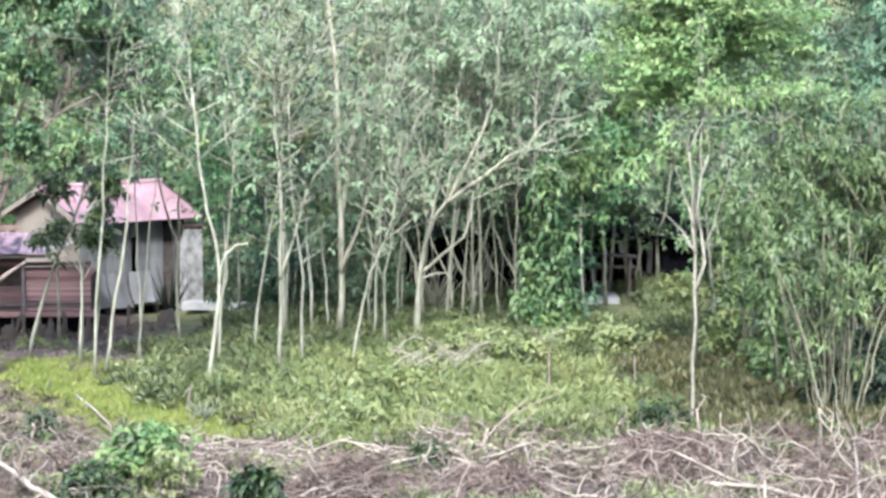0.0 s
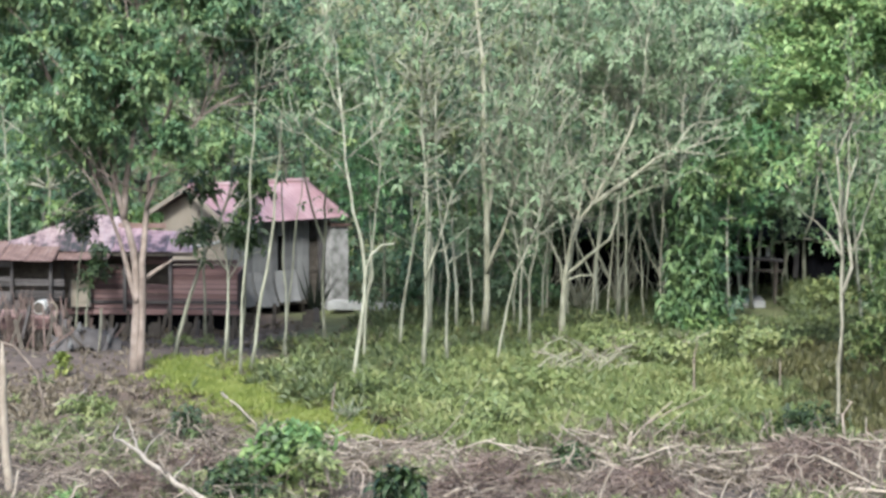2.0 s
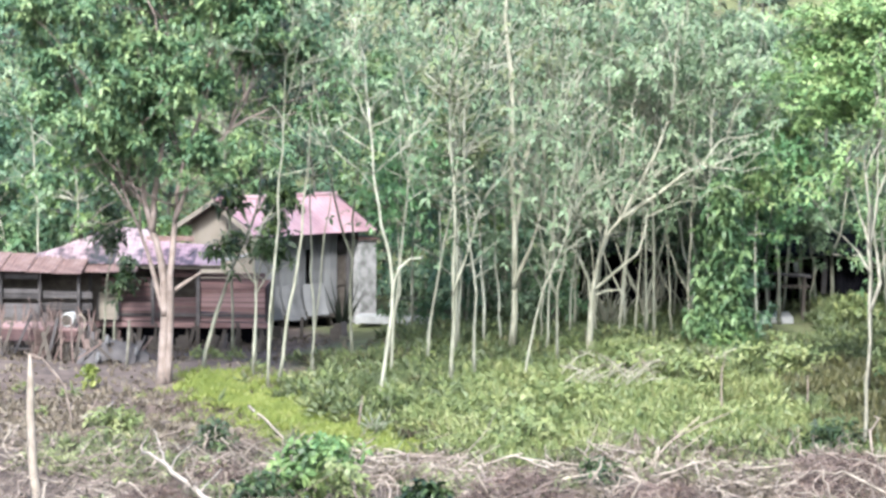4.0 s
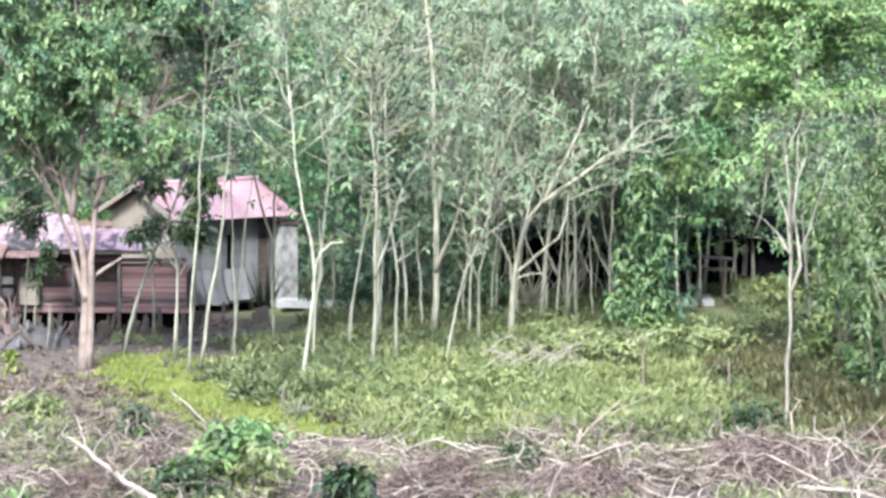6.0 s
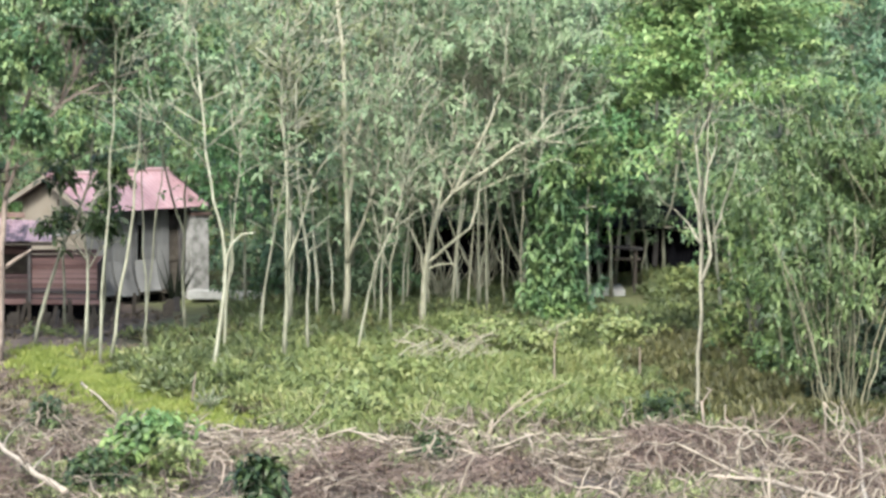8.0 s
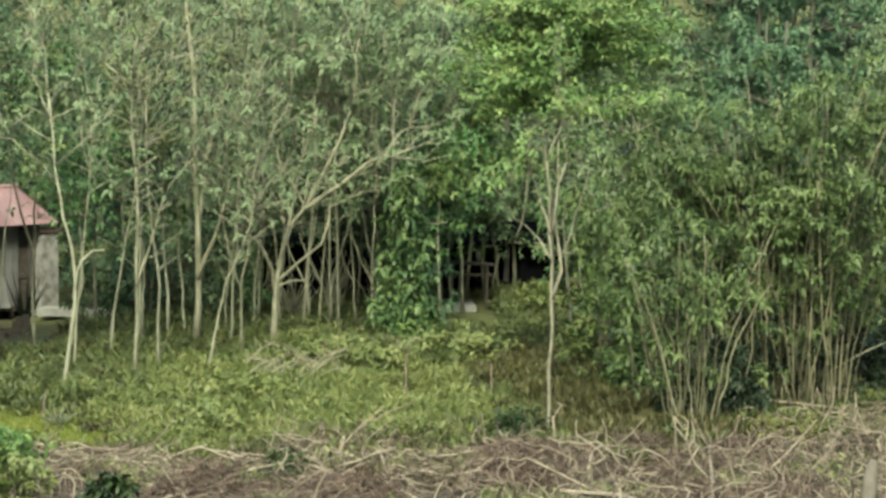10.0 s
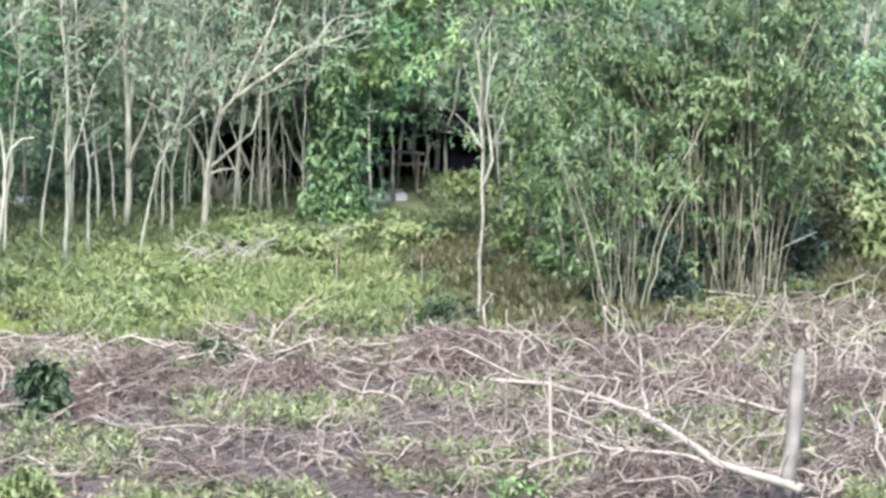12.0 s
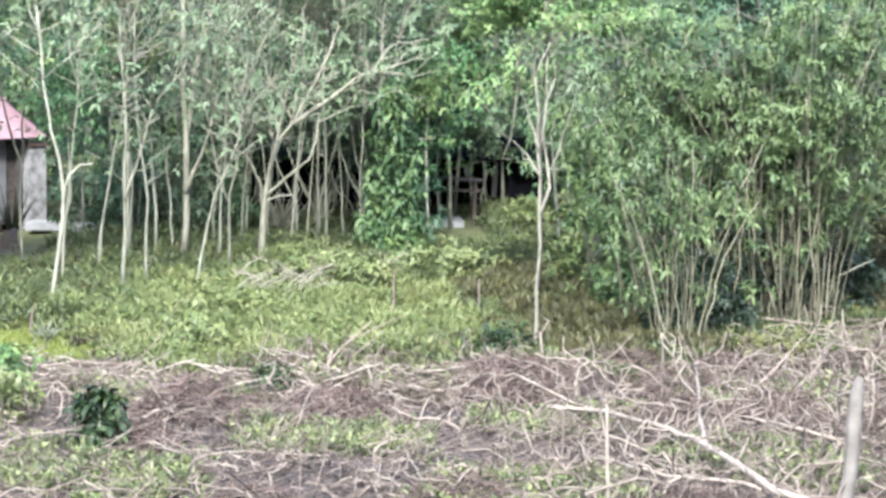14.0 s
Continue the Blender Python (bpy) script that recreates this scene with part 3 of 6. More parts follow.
def plank_wing():
    rng = np.random.default_rng(8)
    x0, y0 = -16.4, 96.9
    z0 = ground_z(-13, 97)
    e = thing("plank_house", x0, y0, z0, "reddish-brown plank house on stilts under a pink rusting metal roof", "house", turn=2)
    L = 4.55
    floor_z = 0.52 - z0
    top = 2.35 - z0
    # front wall in three bays of boards
    for a, b, skip in ((0.0, 2.0, (9,)), (2.02, 3.4, (5, 6, 7, 8)), (3.42, 5.5, (7,))):
        boards(e, "plank", M["plank"], b - a, top - floor_z - (0 if a < 3 else 0.25), 0.155, pose(a, 0.0, floor_z), rng, gap=0.03, skip=skip, sag=2.6)
    # Added dark wall, so the missing boards open onto an unlit inside.
    part("dark_inside", Geo().box((3.4, 0.05, top - floor_z - 0.1), pose(1.72, 0.7, (top + floor_z) / 2)), M["dark_wood"], e, "added inner wall, coloured dark for the unlit inside")
    part("back_wall", Geo().box((5.5, 0.06, top - floor_z - 0.85), pose(2.75, 3.4, (top + floor_z - 0.85) / 2)), M["plank"], e)
    for xx, cut in ((0.0, 0.0), (5.5, 0.75)):
        part("side_wall", Geo().box((0.05, 3.3, top - floor_z - cut), pose(xx, 1.72, (top + floor_z - cut) / 2)), M["plank"], e)
    # Boards added behind the stilts to keep the underside dark.
    boards(e, "skirt_board", M["dark_wood"], 5.5, floor_z - 0.12, 0.2, pose(0.0, 3.3, 0.05), rng)
    # Black panel added in place of the shade under this floor.
    part("under_sheet", Geo().box((5.3, 0.03, floor_z + 0.1), pose(2.7, 0.55, (floor_z - 0.1) / 2 - 0.05)), M["black"], e, "added black panel standing in for the shade below the floor")
    part("rail", Geo().box((5.6, 0.07, 0.08), pose(2.75, -0.06, floor_z + 0.22)), M["grey_plank"], e, "pale weathered rail")
    part("floor_beam", Geo().box((5.7, 0.14, 0.16), pose(2.75, -0.03, floor_z - 0.09)), M["plank"], e)
    part("floor", Geo().box((5.6, 3.4, 0.05), pose(2.75, 1.75, floor_z - 0.03)), M["grey_plank"], e)
    for i in range(8):
        for yy in (0.05, 1.7, 3.3):
            post(e, "stilt", 0.1 + i * 0.76 + rng.uniform(-0.05, 0.05), yy, -0.35, floor_z - 0.06, 0.05, M["dark_wood"], False, (rng.uniform(-0.06, 0.06), 0))
    for xx in (0.05, 2.0, 3.42):
        post(e, "wall_post", xx, -0.09, floor_z - 0.1, top + 0.05, 0.05, M["grey_plank"])
    # roof: sheets running down towards the yard, hipped at the far end, with a rusted lower row
    rise, run = 0.92, 2.9
    slope, a = math.hypot(rise, run), math.degrees(math.atan2(rise, run))
    for i in range(8):
        c0, c1 = ((0.08, 0.22), (0.24, 0.48), (0.50, 0.78), (0.80, 0.97), (0.97, 0.92), (0.62, 0.60), (0.58, 0.54), (0.54, 0.50))[i]
        kind = "rust_roof" if i == 0 else ("pale_roof" if i < 5 else "mauve_roof")
        me = corrugated(0.86, slope).mesh("roof_sheet", M[kind])
        for v in me.vertices:
            v.co.y *= c0 + (c1 - c0) * v.co.x / 0.86
        part("roof_sheet", me, None, e).matrix_local = pose(-2.5 + i * 0.83, -0.55, top + 0.006 * (i % 2), a, rng.uniform(-0.6, 0.6), rng.uniform(-0.7, 0.7))
        if 1 < i < 5:
            back = corrugated(0.86, slope).mesh("roof_sheet", M["mauve_roof"])
            part("roof_sheet", back, None, e).matrix_local = pose(-2.5 + i * 0.83, 2.29, top + rise - 0.01, -a, 0, 0)
    rusty = corrugated(0.86, 1.0).mesh("roof_sheet", M["rust_roof"])
    for i in range(4):
        part("roof_sheet", rusty, None, e).matrix_local = pose(-1.75 + i * 0.84, -1.25, top - 0.22 - 0.006 * (i % 2) + 0.015 * i, 11, rng.uniform(-1, 1), rng.uniform(-2.5, 2.5))
    part("red_flashing", Geo().box((1.5, 0.05, 0.16), pose(2.4, 1.3, top + rise * 0.62 + 0.08)), M["rust_roof"], e, "dull red roof flashing")
    part("gutter", Geo().tube([(3.9, -0.2, top + 0.06), (4.8, 0.1, top + 0.22), (5.6, 0.4, top + 0.40)], 0.055, 7), M["concrete"], e, "pale gutter pipe")
    part("eave_beam", Geo().box((6.5, 0.08, 0.1), pose(0.9, -0.45, top - 0.08)), M["dark_wood"], e)
    return e


plank_wing()


def lean_hut():
    rng = np.random.default_rng(12)
    x, y = -20.2, 95.4
    z0 = ground_z(-18, 95.5) - 0.5
    e = thing("storage_hut", x, y, z0, "grey weathered board hut under a rusted tin lean-to roof", "hut")
    boards(e, "hut_board", M["grey_plank"], 2.5, 1.5, 0.15, pose(0, 0, 1.5), rng, skip=(3, 6, 7))
    boards(e, "hut_board", M["grey_plank"], 1.6, 0.95, 0.12, pose(2.55, 0.1, 1.75), rng, gap=0.03, skip=(2, 5, 6))
    # Dark wall added behind the boards as the hut's unlit inside.
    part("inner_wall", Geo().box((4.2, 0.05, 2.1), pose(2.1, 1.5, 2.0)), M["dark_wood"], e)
    part("side_wall", Geo().box((0.05, 1.4, 2.3), pose(0, 0.72, 1.9)), M["grey_plank"], e)
    me = corrugated(0.86, 2.2).mesh("roof_sheet", M["rust_roof"])
    for i in range(5):
        part("roof_sheet", me, None, e).matrix_local = pose(-0.3 + 0.83 * i, -0.5, 3.05 + 0.006 * (i % 2) - 0.03 * i, 9, rng.uniform(-1, 1), rng.uniform(-2, 2))
    for xx in (0.05, 1.3, 2.5, 3.7):
        post(e, "hut_post", xx, -0.1, -0.3, 3.0, 0.055, M["grey_plank"], False, (0.02, 0))
    part("floor_beam", Geo().box((2.7, 0.12, 0.14), pose(1.3, -0.02, 1.42)), M["dark_wood"], e)
    part("shelf", Geo().box((1.5, 0.5, 0.05), pose(3.2, 0.4, 1.7, 0, 2, 0)), M["grey_plank"], e)
    for xx in (0.2, 1.2, 2.1, 2.8, 3.6):
        post(e, "stilt", xx, 0.2, -0.3, 1.4, 0.06, M["dark_wood"])


lean_hut()


def work_table():
    x, y = -17.15, 93.3
    e = thing("work_table", x, y, ground_z(x, y), "rough grey-brown plank bench with a boarded front by the hut", "table")
    part("tabletop", Geo().box((2.5, 1.0, 0.07), pose(0, 0, 0.95, 3, 1, 0)), M["plank"], e)
    part("front_board", Geo().box((2.3, 0.05, 0.34), pose(-0.05, -0.46, 0.72)), M["plank"], e)
    part("lower_shelf", Geo().box((2.2, 0.8, 0.05), pose(0, 0, 0.3)), M["grey_plank"], e)
    for i in (-1.05, -0.3, 0.4, 1.05):
        for j in (-0.38, 0.38):
            post(e, "leg", i, j, -0.2, 0.93, 0.05, M["dark_wood"], False, (0.04, 0))


work_table()


def plastic_drum():
    """A small pale drum lying on its side on the bench, its open end closed by a dark disc."""
    x, y, z = -16.35, 93.2, 0.985
    e = thing("plastic_drum", x, y, z, "small pale plastic drum lying open on the bench", "drum", turn=-12)
    prof = ((0.02, 0.0), (0.20, 0.0), (0.22, 0.03), (0.215, 0.12), (0.225, 0.16), (0.215, 0.20), (0.215, 0.34), (0.225, 0.38), (0.215, 0.42), (0.20, 0.52), (0.17, 0.52), (0.17, 0.46), (0.02, 0.44))
    k = 18
    v = [(r * math.cos(2 * math.pi * i / k), -h + 0.26, r * math.sin(2 * math.pi * i / k)) for r, h in prof for i in range(k)]
    f = [(j * k + i, j * k + (i + 1) % k, (j + 1) * k + (i + 1) % k, (j + 1) * k + i) for j in range(len(prof) - 1) for i in range(k)]
    part("body", Geo().add(v, f), M["concrete"], e, smooth=True)
    # Dark disc in the mouth paints the shade inside the drum.
    d = [(0.165 * math.cos(2 * math.pi * i / k), -0.235, 0.165 * math.sin(2 * math.pi * i / k)) for i in range(k)]
    part("opening", Geo().add(d + [(x_, y_ + 0.02, z_) for x_, y_, z_ in d], [tuple(range(k))[::-1], tuple(range(k, 2 * k))] + [(i, (i + 1) % k, k + (i + 1) % k, k + i) for i in range(k)]), M["dark_wood"], e, "dark disc standing in for the shaded inside")
    p = thing("bent_stick", -15.95, 92.75, ground_z(-15.95, 92.75), "pale bent stick standing by the bench", "stick")
    part("stem", Geo().tube([(0, 0, -0.1), (-0.05, 0, 0.5), (0.1, 0.05, 0.95), (0.12, 0.05, 1.25), (0.0, 0.05, 1.4), (-0.16, 0.05, 1.36)], [0.035, 0.035, 0.032, 0.03, 0.026, 0.02], 7), M["pale_wood"], p, smooth=True)


plastic_drum()


def open_shed():
    """Long low shed closed with black shade cloth."""
    rng = np.random.default_rng(17)
    x, y = -1.2, 105.6
    z0 = 0.1
    e = thing("open_shed", x, y, z0, "long low shed hung with black shade cloth under trees", "shed")
    L, D, h = 10.0, 4.0, 2.05
    # Cloth this black also carries the darkness of the shed's inside.
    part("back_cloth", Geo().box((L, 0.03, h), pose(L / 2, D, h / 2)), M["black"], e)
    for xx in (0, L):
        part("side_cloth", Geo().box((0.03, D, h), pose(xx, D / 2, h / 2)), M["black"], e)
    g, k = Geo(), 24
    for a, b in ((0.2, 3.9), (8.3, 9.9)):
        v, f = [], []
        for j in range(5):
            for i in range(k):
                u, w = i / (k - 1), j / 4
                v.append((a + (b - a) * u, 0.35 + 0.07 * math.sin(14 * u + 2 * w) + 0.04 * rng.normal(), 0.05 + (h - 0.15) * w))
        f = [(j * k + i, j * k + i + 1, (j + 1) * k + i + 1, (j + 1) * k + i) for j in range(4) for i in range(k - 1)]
        part("hanging_cloth", Geo().add(v, f), M["black"], e, "black cloth in folds, also painting in the dark inside of the shed", smooth=True)
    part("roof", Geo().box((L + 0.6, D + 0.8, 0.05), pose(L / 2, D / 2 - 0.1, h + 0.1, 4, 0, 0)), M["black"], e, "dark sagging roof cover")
    part("roof_beam", Geo().box((L + 0.4, 0.08, 0.1), pose(L / 2, -0.1, h - 0.08)), M["dark_wood"], e)
    g = Geo().tube([(6.7, -0.35, 1.65), (7.6, -0.38, 1.94), (8.5, -0.4, 2.02), (9.3, -0.38, 1.86), (9.8, -0.35, 1.6)], [0.035, 0.05, 0.05, 0.045, 0.03], 6)
    part("roof_pole", g, M["dim_bark"], e, "pale bent pole along the roof edge", smooth=True)
    part("hanging_sheet", Geo().box((0.16, 0.03, 1.2), pose(8.15, -0.22, 1.3, 0, 3, 0)), M["grey_plank"], e, "narrow grey sheet hanging from the roof edge")
    part("hanging_rag", Geo().box((0.16, 0.03, 0.4), pose(7.2, -0.2, 1.6, 0, -9, 0)), M["concrete"], e, "small pale cloth hanging from the roof edge")
    for i in range(7):
        post(e, "shed_post", 0.1 + i * 1.22, 0, -0.3, h - 0.1, 0.05, M["dark_wood"], False, (rng.uniform(-0.03, 0.03), 0))


open_shed()


def garden_table():
    x, y = 5.55, 103.0
    z0 = ground_z(x, y)
    e = thing("shelter_bench", x, y, z0, "dark rough shelter bench with a plank top on posts", "bench")
    part("top", Geo().box((1.6, 0.9, 0.06), pose(0, 0, 1.45, -3, 3, 0)), M["grey_plank"], e)
    part("brace", Geo().box((1.5, 0.06, 0.08), pose(0, -0.3, 1.1)), M["dark_wood"], e)
    for i in (-0.6, 0.55):
        for j in (-0.35, 0.35):
            post(e, "leg", i, j, -0.2, 1.44, 0.055, M["dark_wood"], False, (0.02, 0))
    g = Geo().box((1.25, 2.0, 0.44), pose(0, 0, 0))
    s = new("concrete_slab", g.mesh("concrete_slab", M["concrete"]))
    s.matrix_world = pose(5.1, 103.1, z0 - 0.09, 0, 0, 2)
    tagged(s, "pale concrete slab on the ground under the bench", "slab")


garden_table()


def walkway():
    x, y = -6.6, 102.6
    z0 = ground_z(x, y)
    s = new("concrete_walkway", Geo().box((2.9, 0.8, 0.24), pose(0, 0, 0)).mesh("concrete_walkway", M["concrete"]))
    s.matrix_world = pose(x - 0.45, y, z0 + 0.1, 0, 0, -12)
    tagged(s, "pale concrete walkway edge beside the house", "walkway")
    e = thing("low_fence", x + 0.9, y + 0.6, z0, "low weathered stick fence behind the walkway", "fence")
    for i in range(9):
        post(e, "fence_post", -1.5 + i * 0.45, 0, -0.2, 0.85, 0.025, M["grey_plank"], False)
    for z in (0.4, 0.75):
        part("fence_rail", Geo().box((4.0, 0.03, 0.05), pose(0.25, -0.03, z)), M["grey_plank"], e)


walkway()

def dead_shrub(x, y, w, h, seed, n=46, label="leafless grey dead shrub with crooked stems beside the hut", wood="dead_wood"):
    rng = np.random.default_rng(seed)
    e = thing("dead_shrub", x, y, ground_z(x, y), label, "shrub", "dead shrubs")
    for i in range(n):
        a = rng.uniform(0, 2 * math.pi)
        top = np.array((math.cos(a) * w * 0.5, math.sin(a) * w * 0.4, h * rng.uniform(0.4, 1.0))) * (rng.uniform(0.3, 1), rng.uniform(0.3, 1), 1)
        foot = np.array((rng.normal() * 0.12, rng.normal() * 0.12, -0.05))
        part("stem", Geo().tube(wander(foot, top, 6, 0.07, rng), np.linspace(0.022, 0.008, 6) * rng.uniform(0.6, 1.3) * (1.5 if wood == "pale_bark" else 1.0), 4), M[wood], e)


dead_shrub(-17.1, 92.6, 1.5, 1.9, 21, 40, wood="brown_twig")
dead_shrub(-16.4, 92.9, 1.1, 1.6, 22, 30, wood="dark_wood")
dead_shrub(-18.4, 91.4, 1.4, 1.0, 23, 26)
for k, (dx, dy, dw, dh) in enumerate(((-1.6, 102.6, 2.6, 2.3), (-0.1, 101.8, 2.2, 1.9), (1.0, 102.8, 2.0, 2.2), (-3.4, 101.6, 2.2, 2.0), (2.6, 102.0, 1.8, 2.0))):
    dead_shrub(dx, dy, dw, dh, 240 + k, 34, "leafless pale dead shrub in front of the black shed", "pale_bark")


def scrap_boards():
    rng = np.random.default_rng(27)
    kinds = [Geo().box(size).mesh("scrap_board", M[m]) for size, m in (((0.11, 0.03, 0.7), "dark_wood"), ((0.2, 0.03, 0.5), "grey_plank"), ((0.07, 0.05, 0.85), "dark_wood"), ((0.3, 0.03, 0.42), "dark_wood"))]
    for i in range(34):
        x, y, k = rng.uniform(-16.4, -8.6), rng.uniform(95.4, 96.6), int(rng.integers(0, 4))
        if x > -10.9:
            y += 3.0
        o = new("scrap_board", kinds[k])
        tilt = rng.uniform(-14, 14)
        half = (0.35, 0.25, 0.42, 0.21)[k]
        o.matrix_world = pose(x, y, ground_z(x, y) + half * abs(math.cos(radians(tilt))) - 0.02, rng.uniform(-14, 0), tilt, rng.uniform(-15, 15))
        tagged(o, ("dark weathered scrap board leaning under the house", "grey weathered scrap board leaning under the house", "dark square post leaning under the house", "short wide dark scrap board leaning under the house")[k], "board", "scrap boards")


scrap_boards()


def junk_heap():
    """Old boards and poles tipped against the hut and the bench."""
    rng = np.random.default_rng(28)
    kinds = [Geo().box(s).mesh("old_board", M[m]) for s, m in (((0.08, 0.03, 1.3), "grey_plank"), ((0.07, 0.03, 1.1), "dark_wood"), ((0.12, 0.03, 0.9), "dark_wood"), ((0.045, 0.045, 1.5), "brown_twig"))]
    for i in range(64):
        x, y = rng.uniform(-19.6, -15.5), rng.uniform(91.6, 94.7)
        k = int(rng.integers(0, 4))
        tilt, back = rng.normal() * 16, rng.uniform(-30, -5)
        half = (0.65, 0.55, 0.45, 0.75)[k]
        o = new("old_board", kinds[k])
        o.matrix_world = pose(x, y, ground_z(x, y) + half * math.cos(radians(tilt)) * math.cos(radians(back)) + rng.uniform(-0.02, 0.12), back, tilt, rng.uniform(-20, 20))
        tagged(o, ("grey weathered old board leaning in the junk by the hut", "dark rotten old board leaning in the junk by the hut", "short dark old board leaning in the junk by the hut",
                   "pale old pole leaning in the junk by the hut")[k], "board", "old boards by the hut")


junk_heap()


def rubbish_heap():
    """Grey sheet, dark boards, jugs and a pole heaped in front of the plank house."""
    rng = np.random.default_rng(29)
    x, y = -14.75, 91.6
    e = thing("rubbish_heap", x, y, ground_z(x, y), "heap of dark boards and grey jugs on a crumpled grey sheet", "rubbish")
    k, v = 14, []
    for j in range(k):
        for i in range(k):
            u, w = i / (k - 1) * 2 - 1, j / (k - 1) * 2 - 1
            dome = max(0.0, 1 - 0.8 * u * u - 0.9 * w * w)
            v.append((1.05 * u, 0.5 * w + 0.05, 0.62 * dome ** 0.6 + rng.normal() * 0.045 - 0.03))
    f = [(j * k + i, j * k + i + 1, (j + 1) * k + i + 1, (j + 1) * k + i) for j in range(k - 1) for i in range(k - 1)]
    part("sheet", Geo().add(v, f), M["grey_plank"], e, "crumpled dull grey sheet", smooth=True)
    for i in range(46):
        ln = rng.uniform(0.35, 1.0)
        px, py = rng.uniform(-0.95, 0.95), rng.uniform(-0.55, 0.5)
        g = Geo().box((rng.uniform(0.04, 0.16), 0.03, ln), pose(px, py, ln * 0.42, rng.uniform(-30, 0), rng.normal() * 28, rng.uniform(-30, 30)))
        part("board", g, M[("dark_wood", "grey_plank", "brown_twig", "dark_wood")[i % 4]], e)
    for px, py, pz, r in ((-0.15, -0.42, 0.62, 0.065), (-0.4, -0.58, 0.12, 0.07), (0.72, -0.5, 0.3, 0.06)):
        g = Geo().tube([(px, py, pz - 0.05), (px, py, pz), (px + 0.01, py, pz + 0.14), (px + 0.015, py, pz + 0.19), (px + 0.015, py, pz + 0.23)], [r * 0.9, r, r, r * 0.45, r * 0.4], 10)
        part("jug", g, M["grey_wall"], e, "dull grey plastic jug", smooth=True)
    part("pole", Geo().tube([(0.45, -0.6, -0.1), (0.5, -0.58, 0.6), (0.53, -0.55, 1.3)], [0.04, 0.038, 0.035], 7), M["dim_bark"], e, "pale round pole", smooth=True)


rubbish_heap()


def wall_panel():
    """Old boarded panel propped on the rail of the plank house."""
    e = thing("boarded_panel", -15.75, 96.62, 0.60, "faded beige boarded panel propped against the plank wall", "panel", turn=2)
    for i in range(6):
        part("board", Geo().box((0.66, 0.025, 0.135), pose(0, 0.015 * (i % 2) + 0.01 * i, 0.075 + i * 0.142, -4, 0.6 * (-1) ** i, 0)), M["beige_wall"], e)
    for xx in (-0.31, 0.31):
        part("batten", Geo().box((0.05, 0.04, 0.88), pose(xx, -0.02 + 0.03, 0.44, -4, 0, 0)), M["grey_plank"], e)


wall_panel()

# ---------------------------------------------------------------- rubber grove
slim_tree(-11.83, 89.45, 0.048, [(0.0, 0.0), (0.39, 1.71), (0.81, 2.92), (1.64, 4.94), (1.91, 7.36), (2.01, 9.28)], 11, per=3, heads=1, low=5.4)
slim_tree(-11.7, 95.4, 0.037, [(0.0, 0.0), (-0.06, 2.11), (-0.12, 4.36), (-0.26, 6.93), (-0.32, 8.98)], 12, low=5.4)
slim_tree(-9.7, 87.1, 0.034, [(0.0, 0.0), (0.13, 3.08), (0.25, 5.29), (0.42, 7.32), (0.52, 9.35)], 13, per=3, heads=1, low=5.4)
slim_tree(-9.49, 87.75, 0.042, [(0.0, 0.0), (0.32, 2.23), (0.66, 4.3), (0.85, 7.14), (0.95, 9.5)], 14, per=3, heads=1, low=5.4)
slim_tree(-8.74, 90.6, 0.031, [(0.0, 0.0), (-0.02, 1.48), (-0.08, 3.54), (-0.11, 5.5), (-0.33, 8.43)], 15, per=3, heads=1, low=5.4, leaf="hazed_leaf")
slim_tree(-7.74, 92.3, 0.04, [(0.0, 0.0), (-0.04, 3.18), (-0.54, 4.85), (-0.86, 6.68), (-0.92, 8.83)], 16, forks=[[(-0.04, 3.18), (0.01, 4.85), (0.22, 6.68), (0.32, 8.83)]], low=5.4, leaf="hazed_leaf")
slim_tree(-6.22, 82.6, 0.048, [(0.0, 0.0), (0.25, 1.95), (0.29, 3.6), (0.01, 4.8), (-0.19, 6.14), (-0.36, 8.07)], 17, forks=[[(0.27, 2.6), (0.38, 3.3), (0.5, 3.65), (0.75, 3.88), (1.1, 3.95)]], per=2, heads=1, low=6.0)
slim_tree(-6.35, 88.25, 0.034, [(0.0, 0.0), (0.07, 1.53), (0.24, 3.13), (0.45, 5.2), (0.51, 7.26)], 18, per=2, heads=1, leaf="jungle_leaf")
slim_tree(-5.47, 90.7, 0.035, [(0.0, 0.0), (0.21, 2.14), (0.48, 3.78), (0.85, 5.74), (0.94, 7.52)], 19, low=2.8, along=2, per=2, heads=1, crown=3, leaf="olive_leaf")
slim_tree(-4.46, 85.3, 0.05, [(0.0, 0.0), (0.04, 2.76), (0.06, 5.07), (-0.04, 6.3), (-0.11, 8.75)], 20, forks=[[(0.04, 2.76), (0.4, 3.84), (0.79, 5.23)]], low=2.8, along=2, per=2, heads=1, crown=3)
slim_tree(-3.9, 87.35, 0.038, [(0.0, 0.0), (0.01, 2.62), (-0.17, 3.88), (-0.32, 5.62), (-0.38, 7.76)], 21, low=2.8, along=2, per=2, heads=1, crown=3)
slim_tree(-4.71, 94.55, 0.032, [(0.0, 0.0), (0.04, 2.23), (-0.03, 4.28), (-0.1, 7.17), (-0.17, 7.88)], 22, low=2.8, along=2, per=3, heads=1, leaf="olive_leaf")
slim_tree(-3.12, 94.0, 0.085, [(0.0, 0.0), (0.06, 3.95), (-0.03, 7.67), (-0.27, 10.19), (-0.38, 12.19)], 23, forks=[[(0.06, 3.44), (0.27, 5.64), (0.9, 7.83), (1.12, 9.18)], [(0.06, 2.08), (0.69, 3.78), (1.03, 5.13)]], low=5.0, along=1, per=2, heads=1, crown=2, bark="pale_bark")
